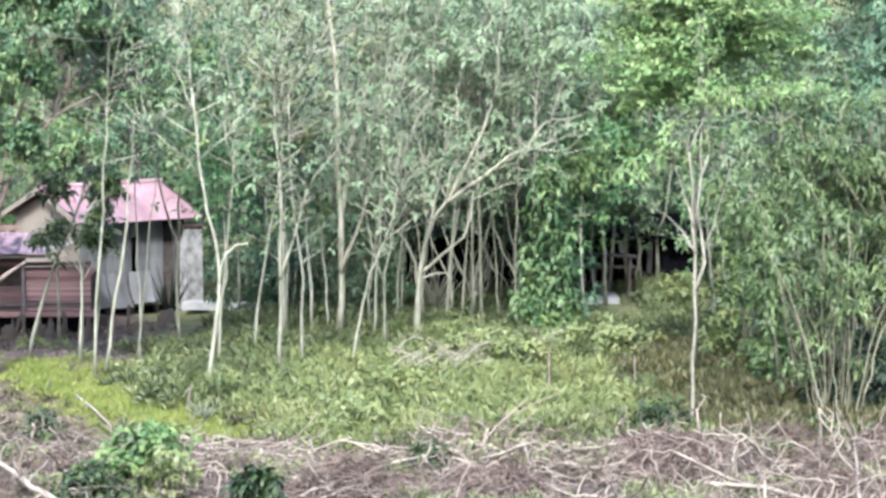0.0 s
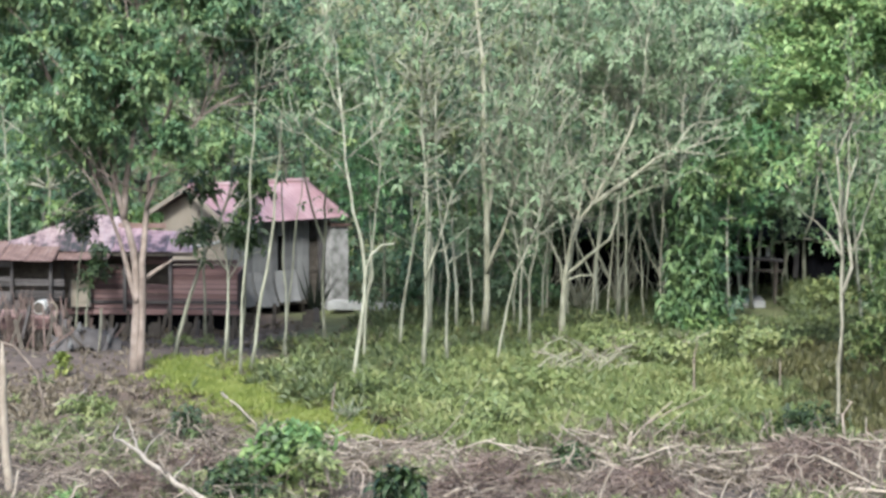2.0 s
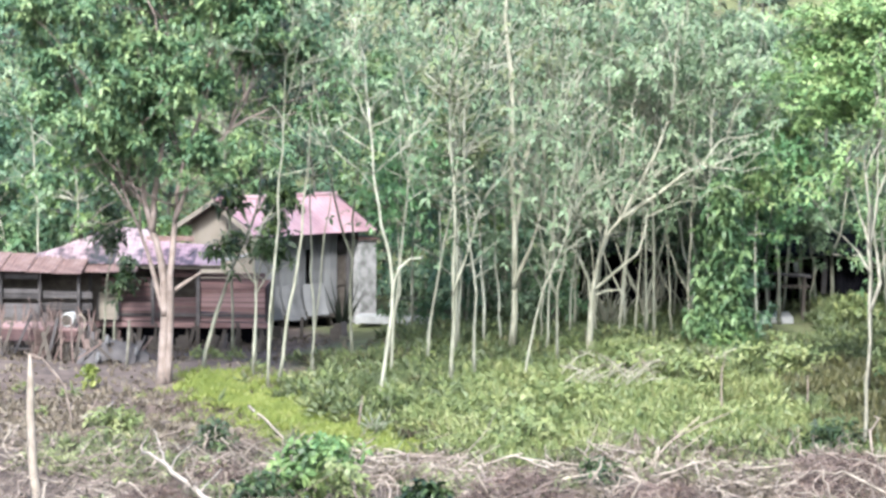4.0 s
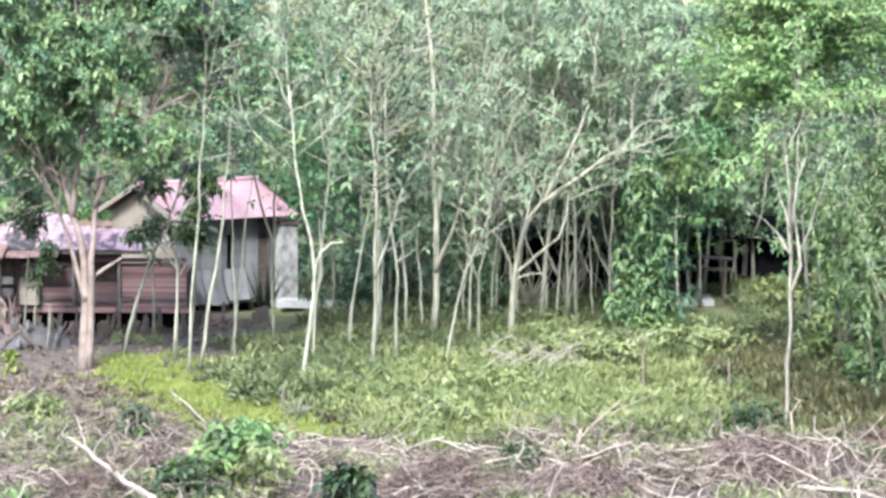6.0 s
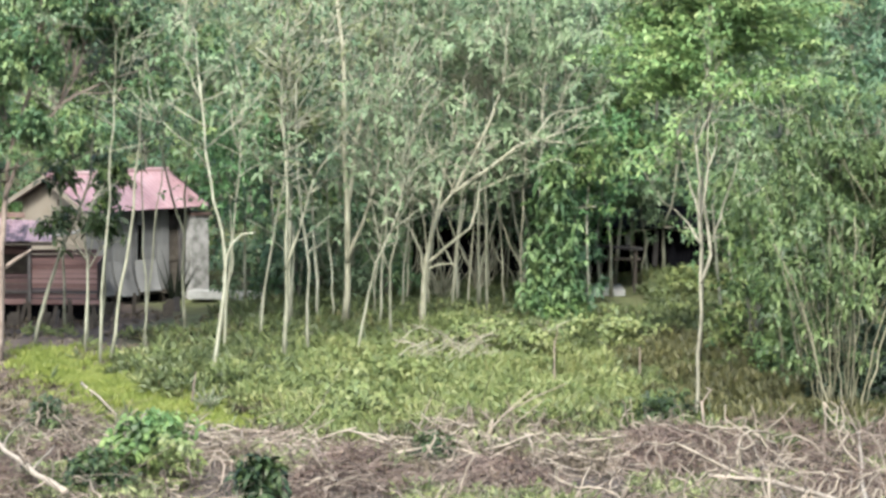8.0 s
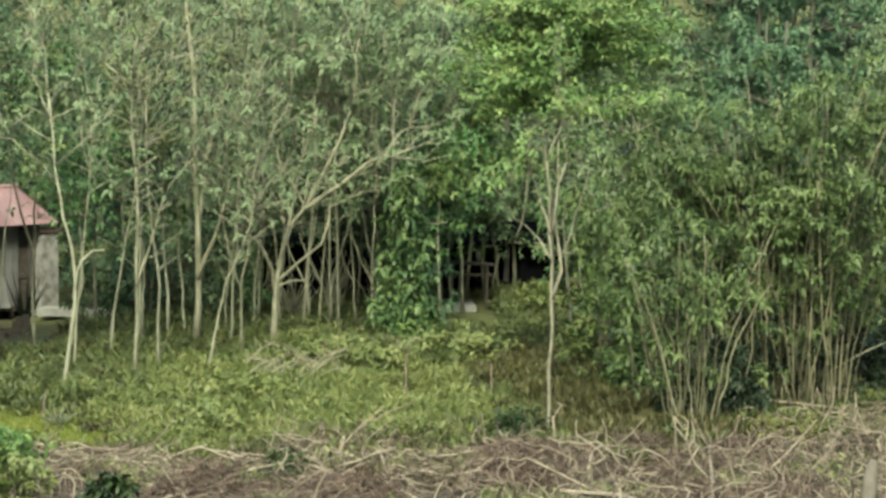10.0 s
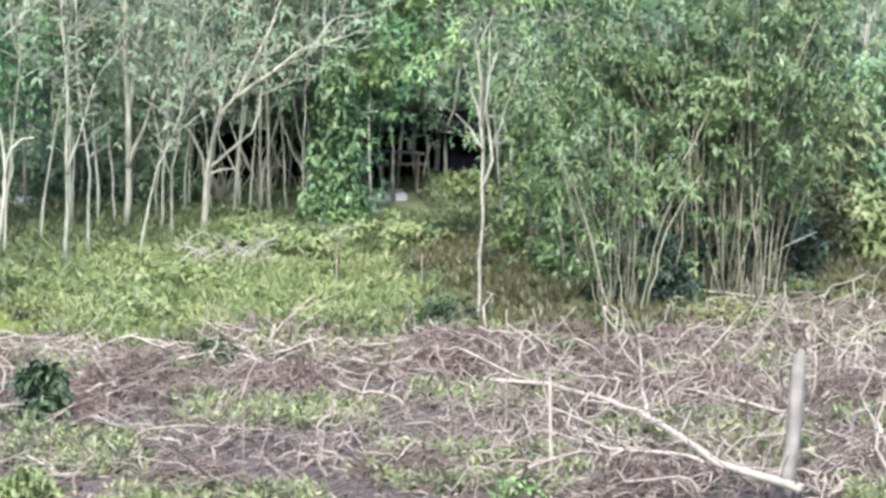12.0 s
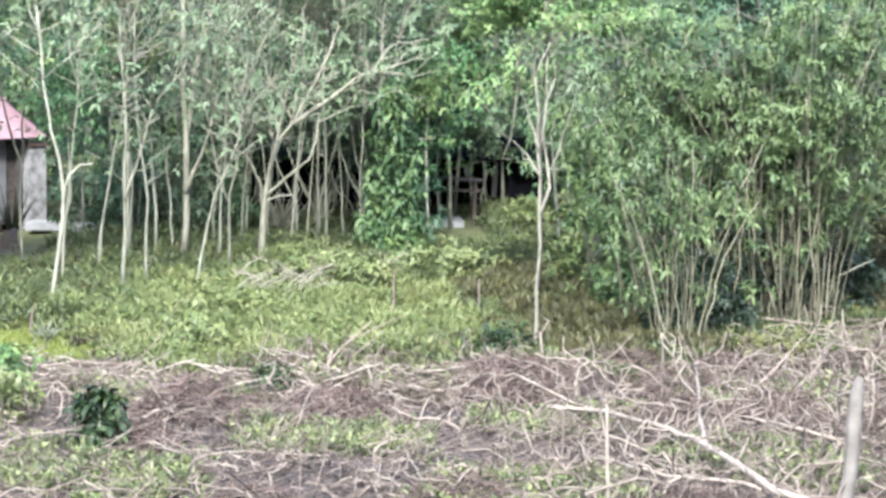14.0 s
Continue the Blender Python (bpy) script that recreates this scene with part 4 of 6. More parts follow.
slim_tree(-2.57, 87.6, 0.034, [(0.0, 0.0), (0.26, 1.51), (0.53, 2.78), (1.08, 4.05), (1.32, 5.16)], 24, low=2.8, along=2, per=2, heads=1)
slim_tree(-2.1, 93.9, 0.036, [(0.0, 0.0), (0.09, 1.9), (0.21, 3.77), (0.35, 5.8), (0.44, 8.24)], 25, low=2.8, along=2, per=3, heads=1, leaf="olive_leaf")
slim_tree(-1.66, 91.05, 0.04, [(0.0, 0.0), (-0.04, 2.48), (0.15, 3.14), (0.29, 4.95)], 26, forks=[[(-0.05, 2.15), (-0.45, 3.47), (-0.7, 4.95)]], low=2.8, along=2, per=2, heads=1)
slim_tree(-0.79, 92.7, 0.079, [(0.0, 0.0), (0.05, 1.31), (0.1, 2.07), (0.25, 2.99), (0.55, 3.83), (0.92, 4.3)], 27, forks=[[(0.89, 4.26), (1.64, 4.75), (2.19, 5.17), (2.7, 5.6), (3.3, 5.85)], [(0.97, 4.33), (1.25, 4.92), (1.64, 5.67), (1.92, 6.23), (2.38, 7.66)], [(0.1, 2.12), (0.55, 2.49), (1.05, 2.91), (1.39, 3.19), (1.6, 3.74), (1.69, 4.58)], [(0.2, 2.82), (0.39, 3.49), (0.55, 4.33), (0.69, 5.17)], [(0.03, 1.82), (-0.03, 2.49), (-0.35, 3.16), (-0.56, 3.44)], [(0.09, 1.95), (0.55, 2.12), (0.97, 2.15)]], low=5.0, along=1, per=2, heads=1, crown=2, bark="pale_bark")
slim_tree(0.29, 100.85, 0.039, [(0.0, 0.0), (-0.0, 2.28), (0.27, 4.29), (0.36, 6.64), (0.45, 7.52)], 28, low=2.8, along=2, per=3, heads=1)
slim_tree(0.96, 98.55, 0.038, [(0.0, 0.0), (-0.04, 2.8), (-0.11, 4.94), (-0.06, 7.06), (-0.01, 7.64)], 29, low=2.8, along=2, per=3, heads=1)
slim_tree(1.22, 96.5, 0.042, [(0.0, 0.0), (-0.07, 2.31), (-0.13, 4.23), (-0.08, 6.31), (-0.11, 7.76)], 30, low=2.8, along=2, per=3, heads=1)
slim_tree(2.44, 100.75, 0.044, [(0.0, 0.0), (-0.06, 1.77), (-0.33, 2.77), (-0.55, 3.87), (-0.7, 4.77), (-0.77, 5.86), (-0.85, 7.85)], 31, forks=[[(-0.06, 1.77), (0.12, 2.05), (0.03, 2.77), (-0.24, 3.68), (-0.46, 5.14), (-0.52, 7.31)]], low=5.0)
slim_tree(2.9, 96.8, 0.033, [(0.0, 0.0), (-0.08, 2.54), (-0.12, 4.99), (-0.05, 6.04), (0.06, 7.95)], 32, forks=[[(-0.12, 4.99), (-0.36, 5.69), (-0.8, 6.64)], [(-0.12, 4.99), (0.16, 5.95), (0.47, 6.73)]], low=5.0)
slim_tree(-1.49, 97.95, 0.028, [(0.0, 0.0), (0.09, 1.68), (0.27, 3.46), (0.36, 5.75), (0.45, 8.12)], 33, low=2.8, along=2, per=3, heads=1)
slim_tree(-0.25, 100.75, 0.029, [(0.0, 0.0), (-0.04, 1.73), (-0.18, 3.37), (-0.36, 5.55), (-0.39, 8.24)], 34, low=2.8, along=2, per=3, heads=1)
slim_tree(-3.52, 95.55, 0.028, [(0.0, 0.0), (-0.03, 1.56), (-0.16, 3.29), (-0.24, 5.36), (-0.31, 8.36)], 35, low=2.8, along=2, per=3, heads=1)
slim_tree(5.3, 101.95, 0.049, [(0.0, 0.0), (-0.14, 2.58), (-0.28, 4.97), (-0.44, 7.53)], 36)
slim_tree(6.67, 105.35, 0.046, [(0.0, 0.0), (-0.07, 1.43), (-0.3, 3.33), (-0.51, 5.8)], 37)
slim_tree(7.21, 105.55, 0.051, [(0.0, 0.0), (-0.01, 1.72), (0.27, 2.39), (0.48, 4.57)], 38)
slim_tree(6.0, 75.55, 0.044, [(0.0, 0.0), (0.05, 0.9), (0.02, 1.9), (0.1, 2.92), (0.08, 4.43), (0.0, 5.25), (0.0, 6.07), (-0.1, 6.95)], 39, forks=[[(0.1, 3.6), (0.3, 4.3), (0.22, 5.0), (0.1, 5.6), (0.17, 6.3), (0.4, 6.9)], [(0.05, 4.57), (-0.25, 5.05), (-0.6, 5.4)], [(0.07, 5.11), (-0.19, 5.86), (-0.43, 6.61)], [(0.1, 5.11), (0.17, 6.07), (0.19, 7.43)], [(-0.02, 6.47), (-0.11, 7.15), (0.05, 8.1), (0.15, 8.78)], [(0.3, 4.5), (0.6, 5.5), (0.8, 6.18), (0.95, 6.6)]], per=3, heads=2, crown=1, along=0, limbs=0.8, bark="dim_bark", leaf="yellow_leaf", low=4.5, size=0.2)
slim_tree(8.21, 94.45, 0.046, [(0.0, 0.0), (-0.14, 1.92), (-0.29, 3.8), (-0.05, 5.67)], 40)
slim_tree(-8.75, 89.85, 0.026, [(0.0, 0.0), (0.09, 1.3), (0.31, 3.42), (0.54, 5.53), (0.8, 8.27)], 41, per=3, heads=1, low=5.4)
slim_tree(-18.33, 98.95, 0.038, [(0.0, 0.0), (-0.01, 2.35), (-0.12, 4.69), (-0.27, 6.84)], 42)
slim_tree(21.09, 102.7, 0.06, [(0.0, 0.0), (-0.11, 1.54), (-0.32, 3.6), (-0.21, 5.84)], 43, bark="dim_bark")
slim_tree(22.11, 104.35, 0.061, [(0.0, 0.0), (-0.14, 1.72), (-0.3, 3.81), (-0.54, 6.26)], 44, bark="dim_bark")

def back_stems():
    """Thin pale stems further back in the grove."""
    rng = np.random.default_rng(91)
    for k in range(10):
        x, y = rng.uniform(-6.5, 4.0), rng.uniform(98, 105)
        h = rng.uniform(7.0, 8.8)
        w = rng.normal() * 0.5
        slim_tree(round(x, 2), round(y, 2), rng.uniform(0.025, 0.04), [(0, 0), (w * 0.3, h * 0.35), (w, h * 0.7), (w * 1.3, h)], 600 + k,
                  forks=[[(w * 0.4, h * 0.42), (w + rng.normal() * 0.7, h * 0.62), (w + rng.normal() * 1.2, h * 0.9)]], low=3.4, crown=4, per=4, heads=2)


back_stems()
for k, (bx, by, lean) in enumerate(((-1.35, 99.0, 0.2), (-0.6, 98.2, -0.25), (0.62, 97.0, 0.15), (1.75, 98.4, -0.2), (2.2, 97.2, 0.1), (-2.3, 96.8, 0.3), (0.1, 95.6, 0.25))):
    slim_tree(bx, by, 0.026, [(0, 0), (lean * 0.3, 1.6), (lean, 3.4), (lean * 1.4, 5.2), (lean * 1.2, 7.4)], 660 + k, forks=[[(lean * 0.3, 1.6), (lean * 0.3 - 0.4, 2.4), (lean * 0.3 - 0.7, 3.2)]], low=3.6, crown=2, per=3, heads=1, bark="pale_bark")

# leafy saplings by the houses
slim_tree(-10.0, 90.0, 0.03, [(0, 0), (0.1, 2.4), (0.25, 4.4)], 701, crown=2, limbs=0.4, per=6, leaf="dark_leaf", low=2.6, along=1, heads=1, size=0.24, name="sapling",
          label="thin sapling with dark leaf clumps in front of the roof", group="saplings")
slim_tree(-10.5, 91.0, 0.028, [(0, 0), (0.0, 2.2), (0.3, 4.2)], 702, crown=2, limbs=0.4, per=6, leaf="dark_leaf", low=3.6, along=1, heads=1, size=0.26, name="sapling",
          label="thin sapling with dark leaf clumps in front of the roof", group="saplings")
slim_tree(-15.4, 95.2, 0.03, [(0, 0), (0.1, 1.2), (0.25, 2.0)], 703, crown=2, limbs=0.35, per=5, leaf="bush_leaf", low=1.2, along=1, heads=1, size=0.26, name="sapling",
          label="small leafy sapling in front of the plank house", group="saplings")

slim_tree(-15.1, 91.5, 0.03, [(0, 0), (0.1, 2.0), (0.3, 3.6)], 704, crown=4, limbs=0.55, per=4, leaf="bush_leaf", low=2.7, along=1, heads=1, size=0.26, clumps=0.7, name="sapling",
          label="thin sapling with dark leaf clumps in front of the pale roof", group="saplings")

slim_tree(-10.3, 88.6, 0.035, [(0, 0), (0.1, 2.6), (-0.1, 4.2), (-0.4, 5.0)], 705, forks=[[(0.0, 3.6), (0.3, 4.4), (0.6, 4.9)], [(0.1, 2.6), (-0.3, 3.2), (-0.6, 3.5)], [(0.1, 2.4), (0.4, 2.9), (0.5, 3.3)]], crown=2, limbs=0.35, per=3, leaf="bush_leaf",
          low=2.7, along=1, heads=1, size=0.36, clumps=0.5, name="sapling", label="thin sapling with dark leaf clumps in front of the roof", group="saplings")

# big broadleaf tree in the yard
slim_tree(-12.62, 86.6, 0.128, [(0.0, 0.0), (0.05, 1.08), (0.09, 1.95), (-0.01, 3.44), (-0.25, 4.31), (-0.43, 5.09), (-0.9, 8.2)], 71,
          forks=[[(0.2, 0.0), (0.22, 1.71), (0.25, 3.13), (0.32, 4.23), (0.42, 5.33), (1.3, 8.3)], [(-0.25, 4.31), (-0.11, 5.8), (0.1, 10.0)],
                 [(0.09, 1.95), (-0.13, 2.66), (-0.33, 3.44), (-0.55, 4.23), (-2.2, 8.0)], [(0.36, 4.6), (0.75, 5.6), (2.3, 7.9)], [(0.26, 2.58), (0.69, 2.9), (1.1, 3.17)]],
          crown=8, low=5.5, leaf="broad_leaf", per=9, size=0.27, bark="pink_bark", limbs=1.9, clumps=0.55, heads=7, name="broadleaf_tree", group="yard trees",
          label="large broadleaf tree with a forked pale trunk in bare earth")


def shrub(name, x, y, w, h, leaf, seed, label, category="shrub", group="", size=0.28, count=900, cone=False, stems=7, droop=0.2, z=None):
    rng = np.random.default_rng(seed)
    z0 = ground_z(x, y) if z is None else z
    e = thing(name, x, y, z0, label, category, group)
    wood, tips = Geo(), []
    for i in range(stems):
        a, rr = rng.uniform(0, 2 * math.pi), w * 0.5 * rng.uniform(0.2, 0.8)
        top = np.array((math.cos(a) * rr, math.sin(a) * rr, h * rng.uniform(0.55, 0.95)))
        if cone:
            top *= (0.15, 0.15, 1.0)
        wood.tube(wander((rng.normal() * 0.06, rng.normal() * 0.06, -0.1), top, 5, 0.04, rng), np.linspace(0.02 + 0.008 * h, 0.008, 5), 5)
    part("stem", wood, M["dark_bark"], e)
    k = count // 12
    t = rng.uniform(0, 1, k) ** (1.5 if cone else 0.8)
    a = rng.uniform(0, 2 * math.pi, k)
    prof = (1 - t) ** 1.05 * 1.05 + 0.03 if cone else np.sqrt(np.clip(1 - (t * 1.02 - 0.15) ** 2, 0.05, 1))
    rad = w * 0.5 * prof * np.sqrt(rng.uniform(0.35, 1.0, k)) * rng.uniform(0.75, 1.2, k)
    c = np.stack([np.cos(a) * rad, np.sin(a) * rad, 0.08 * h + t * h * 0.95], 1)
    g = Geo()
    clump(g, c, 0.9, min(0.5, 0.16 * w + 0.12), size * 0.8, size * 0.34, rng, droop + 0.2, heads=5)
    part("foliage", g, M[leaf], e)
    return e


shrub("young_tree", 3.2, 95.6, 1.75, 5.2, "young_leaf", 201, "dense mid-green conical young tree at the meadow edge", "tree", size=0.34, count=3000, cone=True, droop=0.5)
shrub("leafy_shrub", 3.55, 94.4, 1.1, 0.7, "fresh_leaf", 202, "bright leafy shrub at the foot of the young tree", group="meadow shrubs", count=500)
shrub("leafy_shrub", 7.9, 101.2, 1.8, 0.8, "weed", 203, "yellow-green shrub in front of the black shed", group="meadow shrubs", count=600)
shrub("leafy_shrub", 9.3, 101.0, 1.6, 0.8, "weed", 204, "yellow-green shrub in front of the black shed", group="meadow shrubs", count=600)


for k, (tx, ty, th, tw) in enumerate(((-7.5, 106.6, 10.0, 4.0), (5.5, 104.0, 9.4, 3.0), (-16.9, 99.4, 8.6, 4.4), (-13.6, 107.0, 11.0, 4.6), (1.2, 106.6, 8.8, 4.2))):
    o = forest_tree("leafy_tree", th, tw, "dark_leaf" if k == 2 else "fresh_leaf", 950 + k, bark="bark", size=0.34, bare=0.5, per=9, blobs=34, girth=0.007,
                    label="dark green leafy tree behind the hut" if k == 2 else "tree with fresh bright-green drooping leaves behind the grove")
    o.matrix_world = pose(tx, ty, ground_z(tx, ty) - 0.1)
    o["group"] = "bright leafy trees"


for k, (tx, ty, th, tw, leaf, bare, words) in enumerate((
        (-6.6, 91.6, 8.8, 2.2, "emerald_leaf", 0.67, "slender tree with bright emerald-green leaf clumps beside the house"),
        (-4.75, 92.8, 12.0, 3.2, "olive_leaf", 0.66, "tall slender tree with a dull yellow-olive crown in the grove"),
        (-6.3, 97.2, 10.0, 2.4, "hazed_leaf", 0.36, "slender dark blue-green tree in the grove"),
        (3.9, 100.5, 8.2, 2.4, "emerald_leaf", 0.5, "bright emerald-green leafy tree behind the young tree"),
        (5.0, 101.2, 8.4, 2.6, "emerald_leaf", 0.6, "bright emerald-green leafy tree behind the young tree"),
        (-5.7, 93.6, 10.4, 2.6, "jungle_leaf", 0.56, "slender dark green tree in the grove"),
        (-4.0, 95.2, 10.8, 2.6, "hazed_leaf", 0.56, "slender dark blue-green tree in the grove"),
        (0.9, 97.6, 8.4, 2.4, "rubber_leaf", 0.7, "tree with a thin pale grey-green crown in the grove"),
        (4.4, 98.6, 7.4, 1.9, "yellow_leaf", 0.64, "slender fresh-green leafy tree behind the young tree"),
        (-2.0, 103.2, 8.8, 3.6, "rubber_leaf", 0.5, "tall tree with a pale grey-green crown in the grove"),
        (1.4, 102.6, 8.4, 4.0, "rubber_leaf", 0.5, "tall tree with a pale grey-green crown in the grove"))):
    o = forest_tree("leafy_tree", th, tw, leaf, 970 + k, bark="bark", size=0.3, bare=bare, per=5, blobs=34, girth=0.005, label=words)
    o.matrix_world = pose(tx, ty, ground_z(tx, ty) - 0.1)
    o["group"] = "bright leafy trees"


for k, (tx, ty, th, tw, leaf) in enumerate(((-0.3, 103.6, 4.6, 2.8, "rubber_leaf"), (1.9, 104.2, 4.8, 3.0, "hazed_leaf"), (6.4, 104.4, 4.8, 2.6, "rubber_leaf"), (8.3, 103.8, 4.9, 2.6, "broad_leaf"), (4.6, 104.6, 5.0, 2.6, "emerald_leaf"))):
    o = forest_tree("shade_tree", th, tw, leaf, 1010 + k, bark="bark", size=0.28, bare=0.6, per=7, blobs=26, girth=0.006, label="low leafy tree hanging over the front of the black shed")
    o.matrix_world = pose(tx, ty, ground_z(tx, ty) - 0.1)
    o["group"] = "shed shade trees"


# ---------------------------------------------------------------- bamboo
# Shrubs coloured near-black to paint the shade between the culms.
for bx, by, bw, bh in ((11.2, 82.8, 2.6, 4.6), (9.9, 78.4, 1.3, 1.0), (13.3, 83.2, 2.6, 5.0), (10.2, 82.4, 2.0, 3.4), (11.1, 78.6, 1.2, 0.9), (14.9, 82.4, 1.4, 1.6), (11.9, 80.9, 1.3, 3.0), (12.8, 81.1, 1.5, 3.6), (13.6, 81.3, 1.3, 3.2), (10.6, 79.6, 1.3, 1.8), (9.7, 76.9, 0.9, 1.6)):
    shrub("shade_shrub", bx, by, bw, bh, "gap_shade_leaf", 850 + int(bx * 10), "leafy undergrowth between the bamboo stems, coloured near-black for the shaded gaps", group="bamboo undergrowth", size=0.3, count=900)


def bamboo():
    rng = np.random.default_rng(31)
    e = thing("bamboo_clump", 12.2, 80.4, ground_z(12.2, 80.4), "tall dense bamboo clump with bare pale stems at its foot", "bamboo")
    tips = []
    # bundles of stems: foot, spread, number, tallest, lean to the side at the foot's middle, and how far the bundle fans out
    for cx, cy, rx, ry, count, low, tall, side, fan in ((-2.6, -4.1, 0.55, 0.6, 28, 3.5, 6.2, -0.05, 0.30), (0.75, 0.3, 1.2, 0.9, 56, 6.0, 10.2, -0.02, 0.16), (-0.9, 1.6, 1.5, 0.9, 40, 6.5, 9.6, -0.12, 0.10),
                                                        (1.6, 2.2, 1.2, 0.8, 24, 7.5, 10.8, 0.10, 0.10), (-2.7, 0.8, 0.9, 0.8, 20, 5.0, 7.6, -0.12, 0.12), (-0.6, 0.0, 1.9, 1.0, 26, 4.0, 7.5, -0.03, 0.42), (1.3, -0.2, 0.9, 0.7, 12, 5.0, 8.5, 0.02, 0.40)):
        for i in range(count):
            a, q = rng.uniform(0, 2 * math.pi), math.sqrt(rng.uniform(0, 1))
            ox, oy = rx * q * math.cos(a), ry * q * math.sin(a)
            h = rng.uniform(low, tall)
            lean = np.array((side + fan * ox / rx + rng.normal() * 0.11, 0.10 * oy / ry + rng.normal() * 0.08, 0)) * h
            t = np.linspace(0, 1, 9)[:, None]
            pts = np.array((cx + ox, cy + oy, -0.15)) + lean * (0.55 * t + 0.45 * t ** 2.5) + np.array((0, 0, h)) * t * (1 - 0.1 * t)
            pts[1:-1] += rng.normal(size=(7, 3)) * 0.045
            part("culm", Geo().tube(pts, np.linspace(1, 0.35, 9) * rng.uniform(0.013, 0.028), 5), M["bamboo"], e, smooth=True)
            for k in range(8):
                u = rng.uniform(0.22, 1.0) ** 0.75 * 7.99
                p = pts[int(u)] * (1 - u % 1) + pts[int(u) + 1] * (u % 1) + rng.normal(size=3) * (0.45, 0.45, 0.35)
                p[1] += 0.8 * max(0.0, 1 - p[2] / 8.0)
                if rng.uniform() < (0.88 if p[2] < 1.4 else 0.74 if p[2] < 3.0 else 0.55 if p[2] < 5.0 else 0.15):
                    continue
                tips.append(p)
    g = Geo()
    clump(g, tips, 0.95, 0.31, 0.22, 0.075, rng, 0.6, heads=14)
    part("foliage", g, M["bamboo_leaf"], e)


bamboo()


def spreading_tree(x, y, h, seed, label):
    """Flat tiers of fresh green sprays on a tall trunk."""
    rng = np.random.default_rng(seed)
    e = thing("spreading_tree", x, y, ground_z(x, y), label, "tree")
    wood, tips = Geo(), []
    trunk = wander((0, 0, 0), (0.2, 0, h), 8, 0.06, rng)
    wood.tube(trunk, np.linspace(0.05, 0.03, 8), 6)
    for tier in range(6):
        z = h * (0.75 + 0.05 * tier)
        for i in range(8):
            a = rng.uniform(0, 2 * math.pi)
            reach = (3.3 - 0.22 * tier) * rng.uniform(0.55, 1.0)
            s = np.array((trunk[5][0] * z / h, 0, z))
            end = s + np.array((math.cos(a) * reach, math.sin(a) * reach, rng.uniform(0.0, 0.25)))
            pts = wander(s, end, 6, 0.05, rng)
            wood.tube(pts, np.linspace(0.035, 0.010, 6), 4)
            for p in pts[2:]:
                for k in range(6):
                    tips.append(p + rng.normal(size=3) * (0.42, 0.42, 0.15))
    part("trunk", wood, M["dark_bark"], e, smooth=True)
    g = Geo()
    clump(g, tips, 0.9, 0.45, 0.18, 0.075, rng, 0.25, 0.30, heads=8, tilt=0.4)
    part("crown", g, M["yellow_leaf"], e)


spreading_tree(6.83, 85.0, 10.4, 41, "tall tree with flat tiers of fresh green leaves")
spreading_tree(9.6, 104.5, 10.6, 43, "tall tree with flat tiers of fresh green leaves")


# ---------------------------------------------------------------- wooded hill
def forest():
    rng = np.random.default_rng(77)
    kinds = [forest_tree("forest_tree", 12, 6.0, "jungle_leaf", 1, label="leafy green forest tree on the hillside"),
             forest_tree("forest_tree", 14, 6.5, "hazed_leaf", 2, label="tall forest tree on the hillside, leaves tinted bluish for haze"),
             forest_tree("forest_tree", 10, 5.5, "jungle_leaf", 3, bare=0.15, label="low leafy green forest tree on the hillside"),
             forest_tree("forest_tree", 15, 5.5, "rubber_leaf", 4, bark="bark", girth=0.007, label="tall pale-trunked forest tree on the hillside"),
             forest_tree("forest_tree", 13, 7.0, "hazed_leaf", 6, bare=0.2, label="tall forest tree on the hillside, leaves tinted bluish for haze"),
             forest_tree("forest_tree", 13, 5.5, "gap_shade_leaf", 7, bare=0.3, label="forest tree on the hillside, leaves coloured dark for the shaded gaps")]
    first = set()
    for y, step in ((108.5, 4.2), (112, 3.6), (117, 4.0), (124, 4.5), (133, 4.8), (146, 5.6), (160, 7.5)):
        half = y * 0.235
        x = -half + rng.uniform(0, step)
        while x < half:
            px, py = x + rng.normal() * 0.7, y + rng.normal() * 1.2
            # Behind the grove only haze-tinted and gap-dark kinds, painting its depth.
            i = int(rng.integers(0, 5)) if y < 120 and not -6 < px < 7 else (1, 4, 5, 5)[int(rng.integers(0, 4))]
            if y < 110 and -2.5 < px < 9.5:
                x += step
                continue
            s = rng.uniform(0.8, 1.15) * (0.8 if y < 114 else 1.0) * (0.8 if -5 < px < 6 and y < 120 else 1.0)
            m = pose(px, py, ground_z(px, py) - 0.2, rng.normal() * 2, rng.normal() * 2, rng.uniform(0, 360))
            if i in first:
                o = copy_thing(kinds[i], m)
            else:
                o = kinds[i]
                first.add(i)
                o.matrix_world = m
            o.scale = (s, s, s)
            x += step * rng.uniform(0.8, 1.2)
    for px, py, i in ((16.6, 119.5, 4), (18.8, 117.5, 1), (20.6, 123.0, 4), (17.4, 126.0, 1), (19.4, 128.5, 4)):
        copy_thing(kinds[i], pose(px, py, ground_z(px, py) - 0.2, 0, 0, 70 * i + 20 * px)).scale = (1.15, 1.15, 1.15)


forest()

def understory():
    rng = np.random.default_rng(55)
    for i in range(46):
        x, y = rng.uniform(-26, 26), rng.uniform(107, 113)
        if -2 < x < 9.5:
            y = rng.uniform(110.5, 113)
        if x < -8 and y < 109:
            y += 2.5
        shrub("undergrowth_shrub", round(x, 2), round(y, 2), rng.uniform(2.2, 3.6), rng.uniform(2.0, 3.8), ("jungle_leaf", "dark_leaf", "hazed_leaf")[i % 3], 300 + i,
              "leafy green undergrowth shrub below the forest trees", group="forest undergrowth", size=0.4, count=560)


understory()


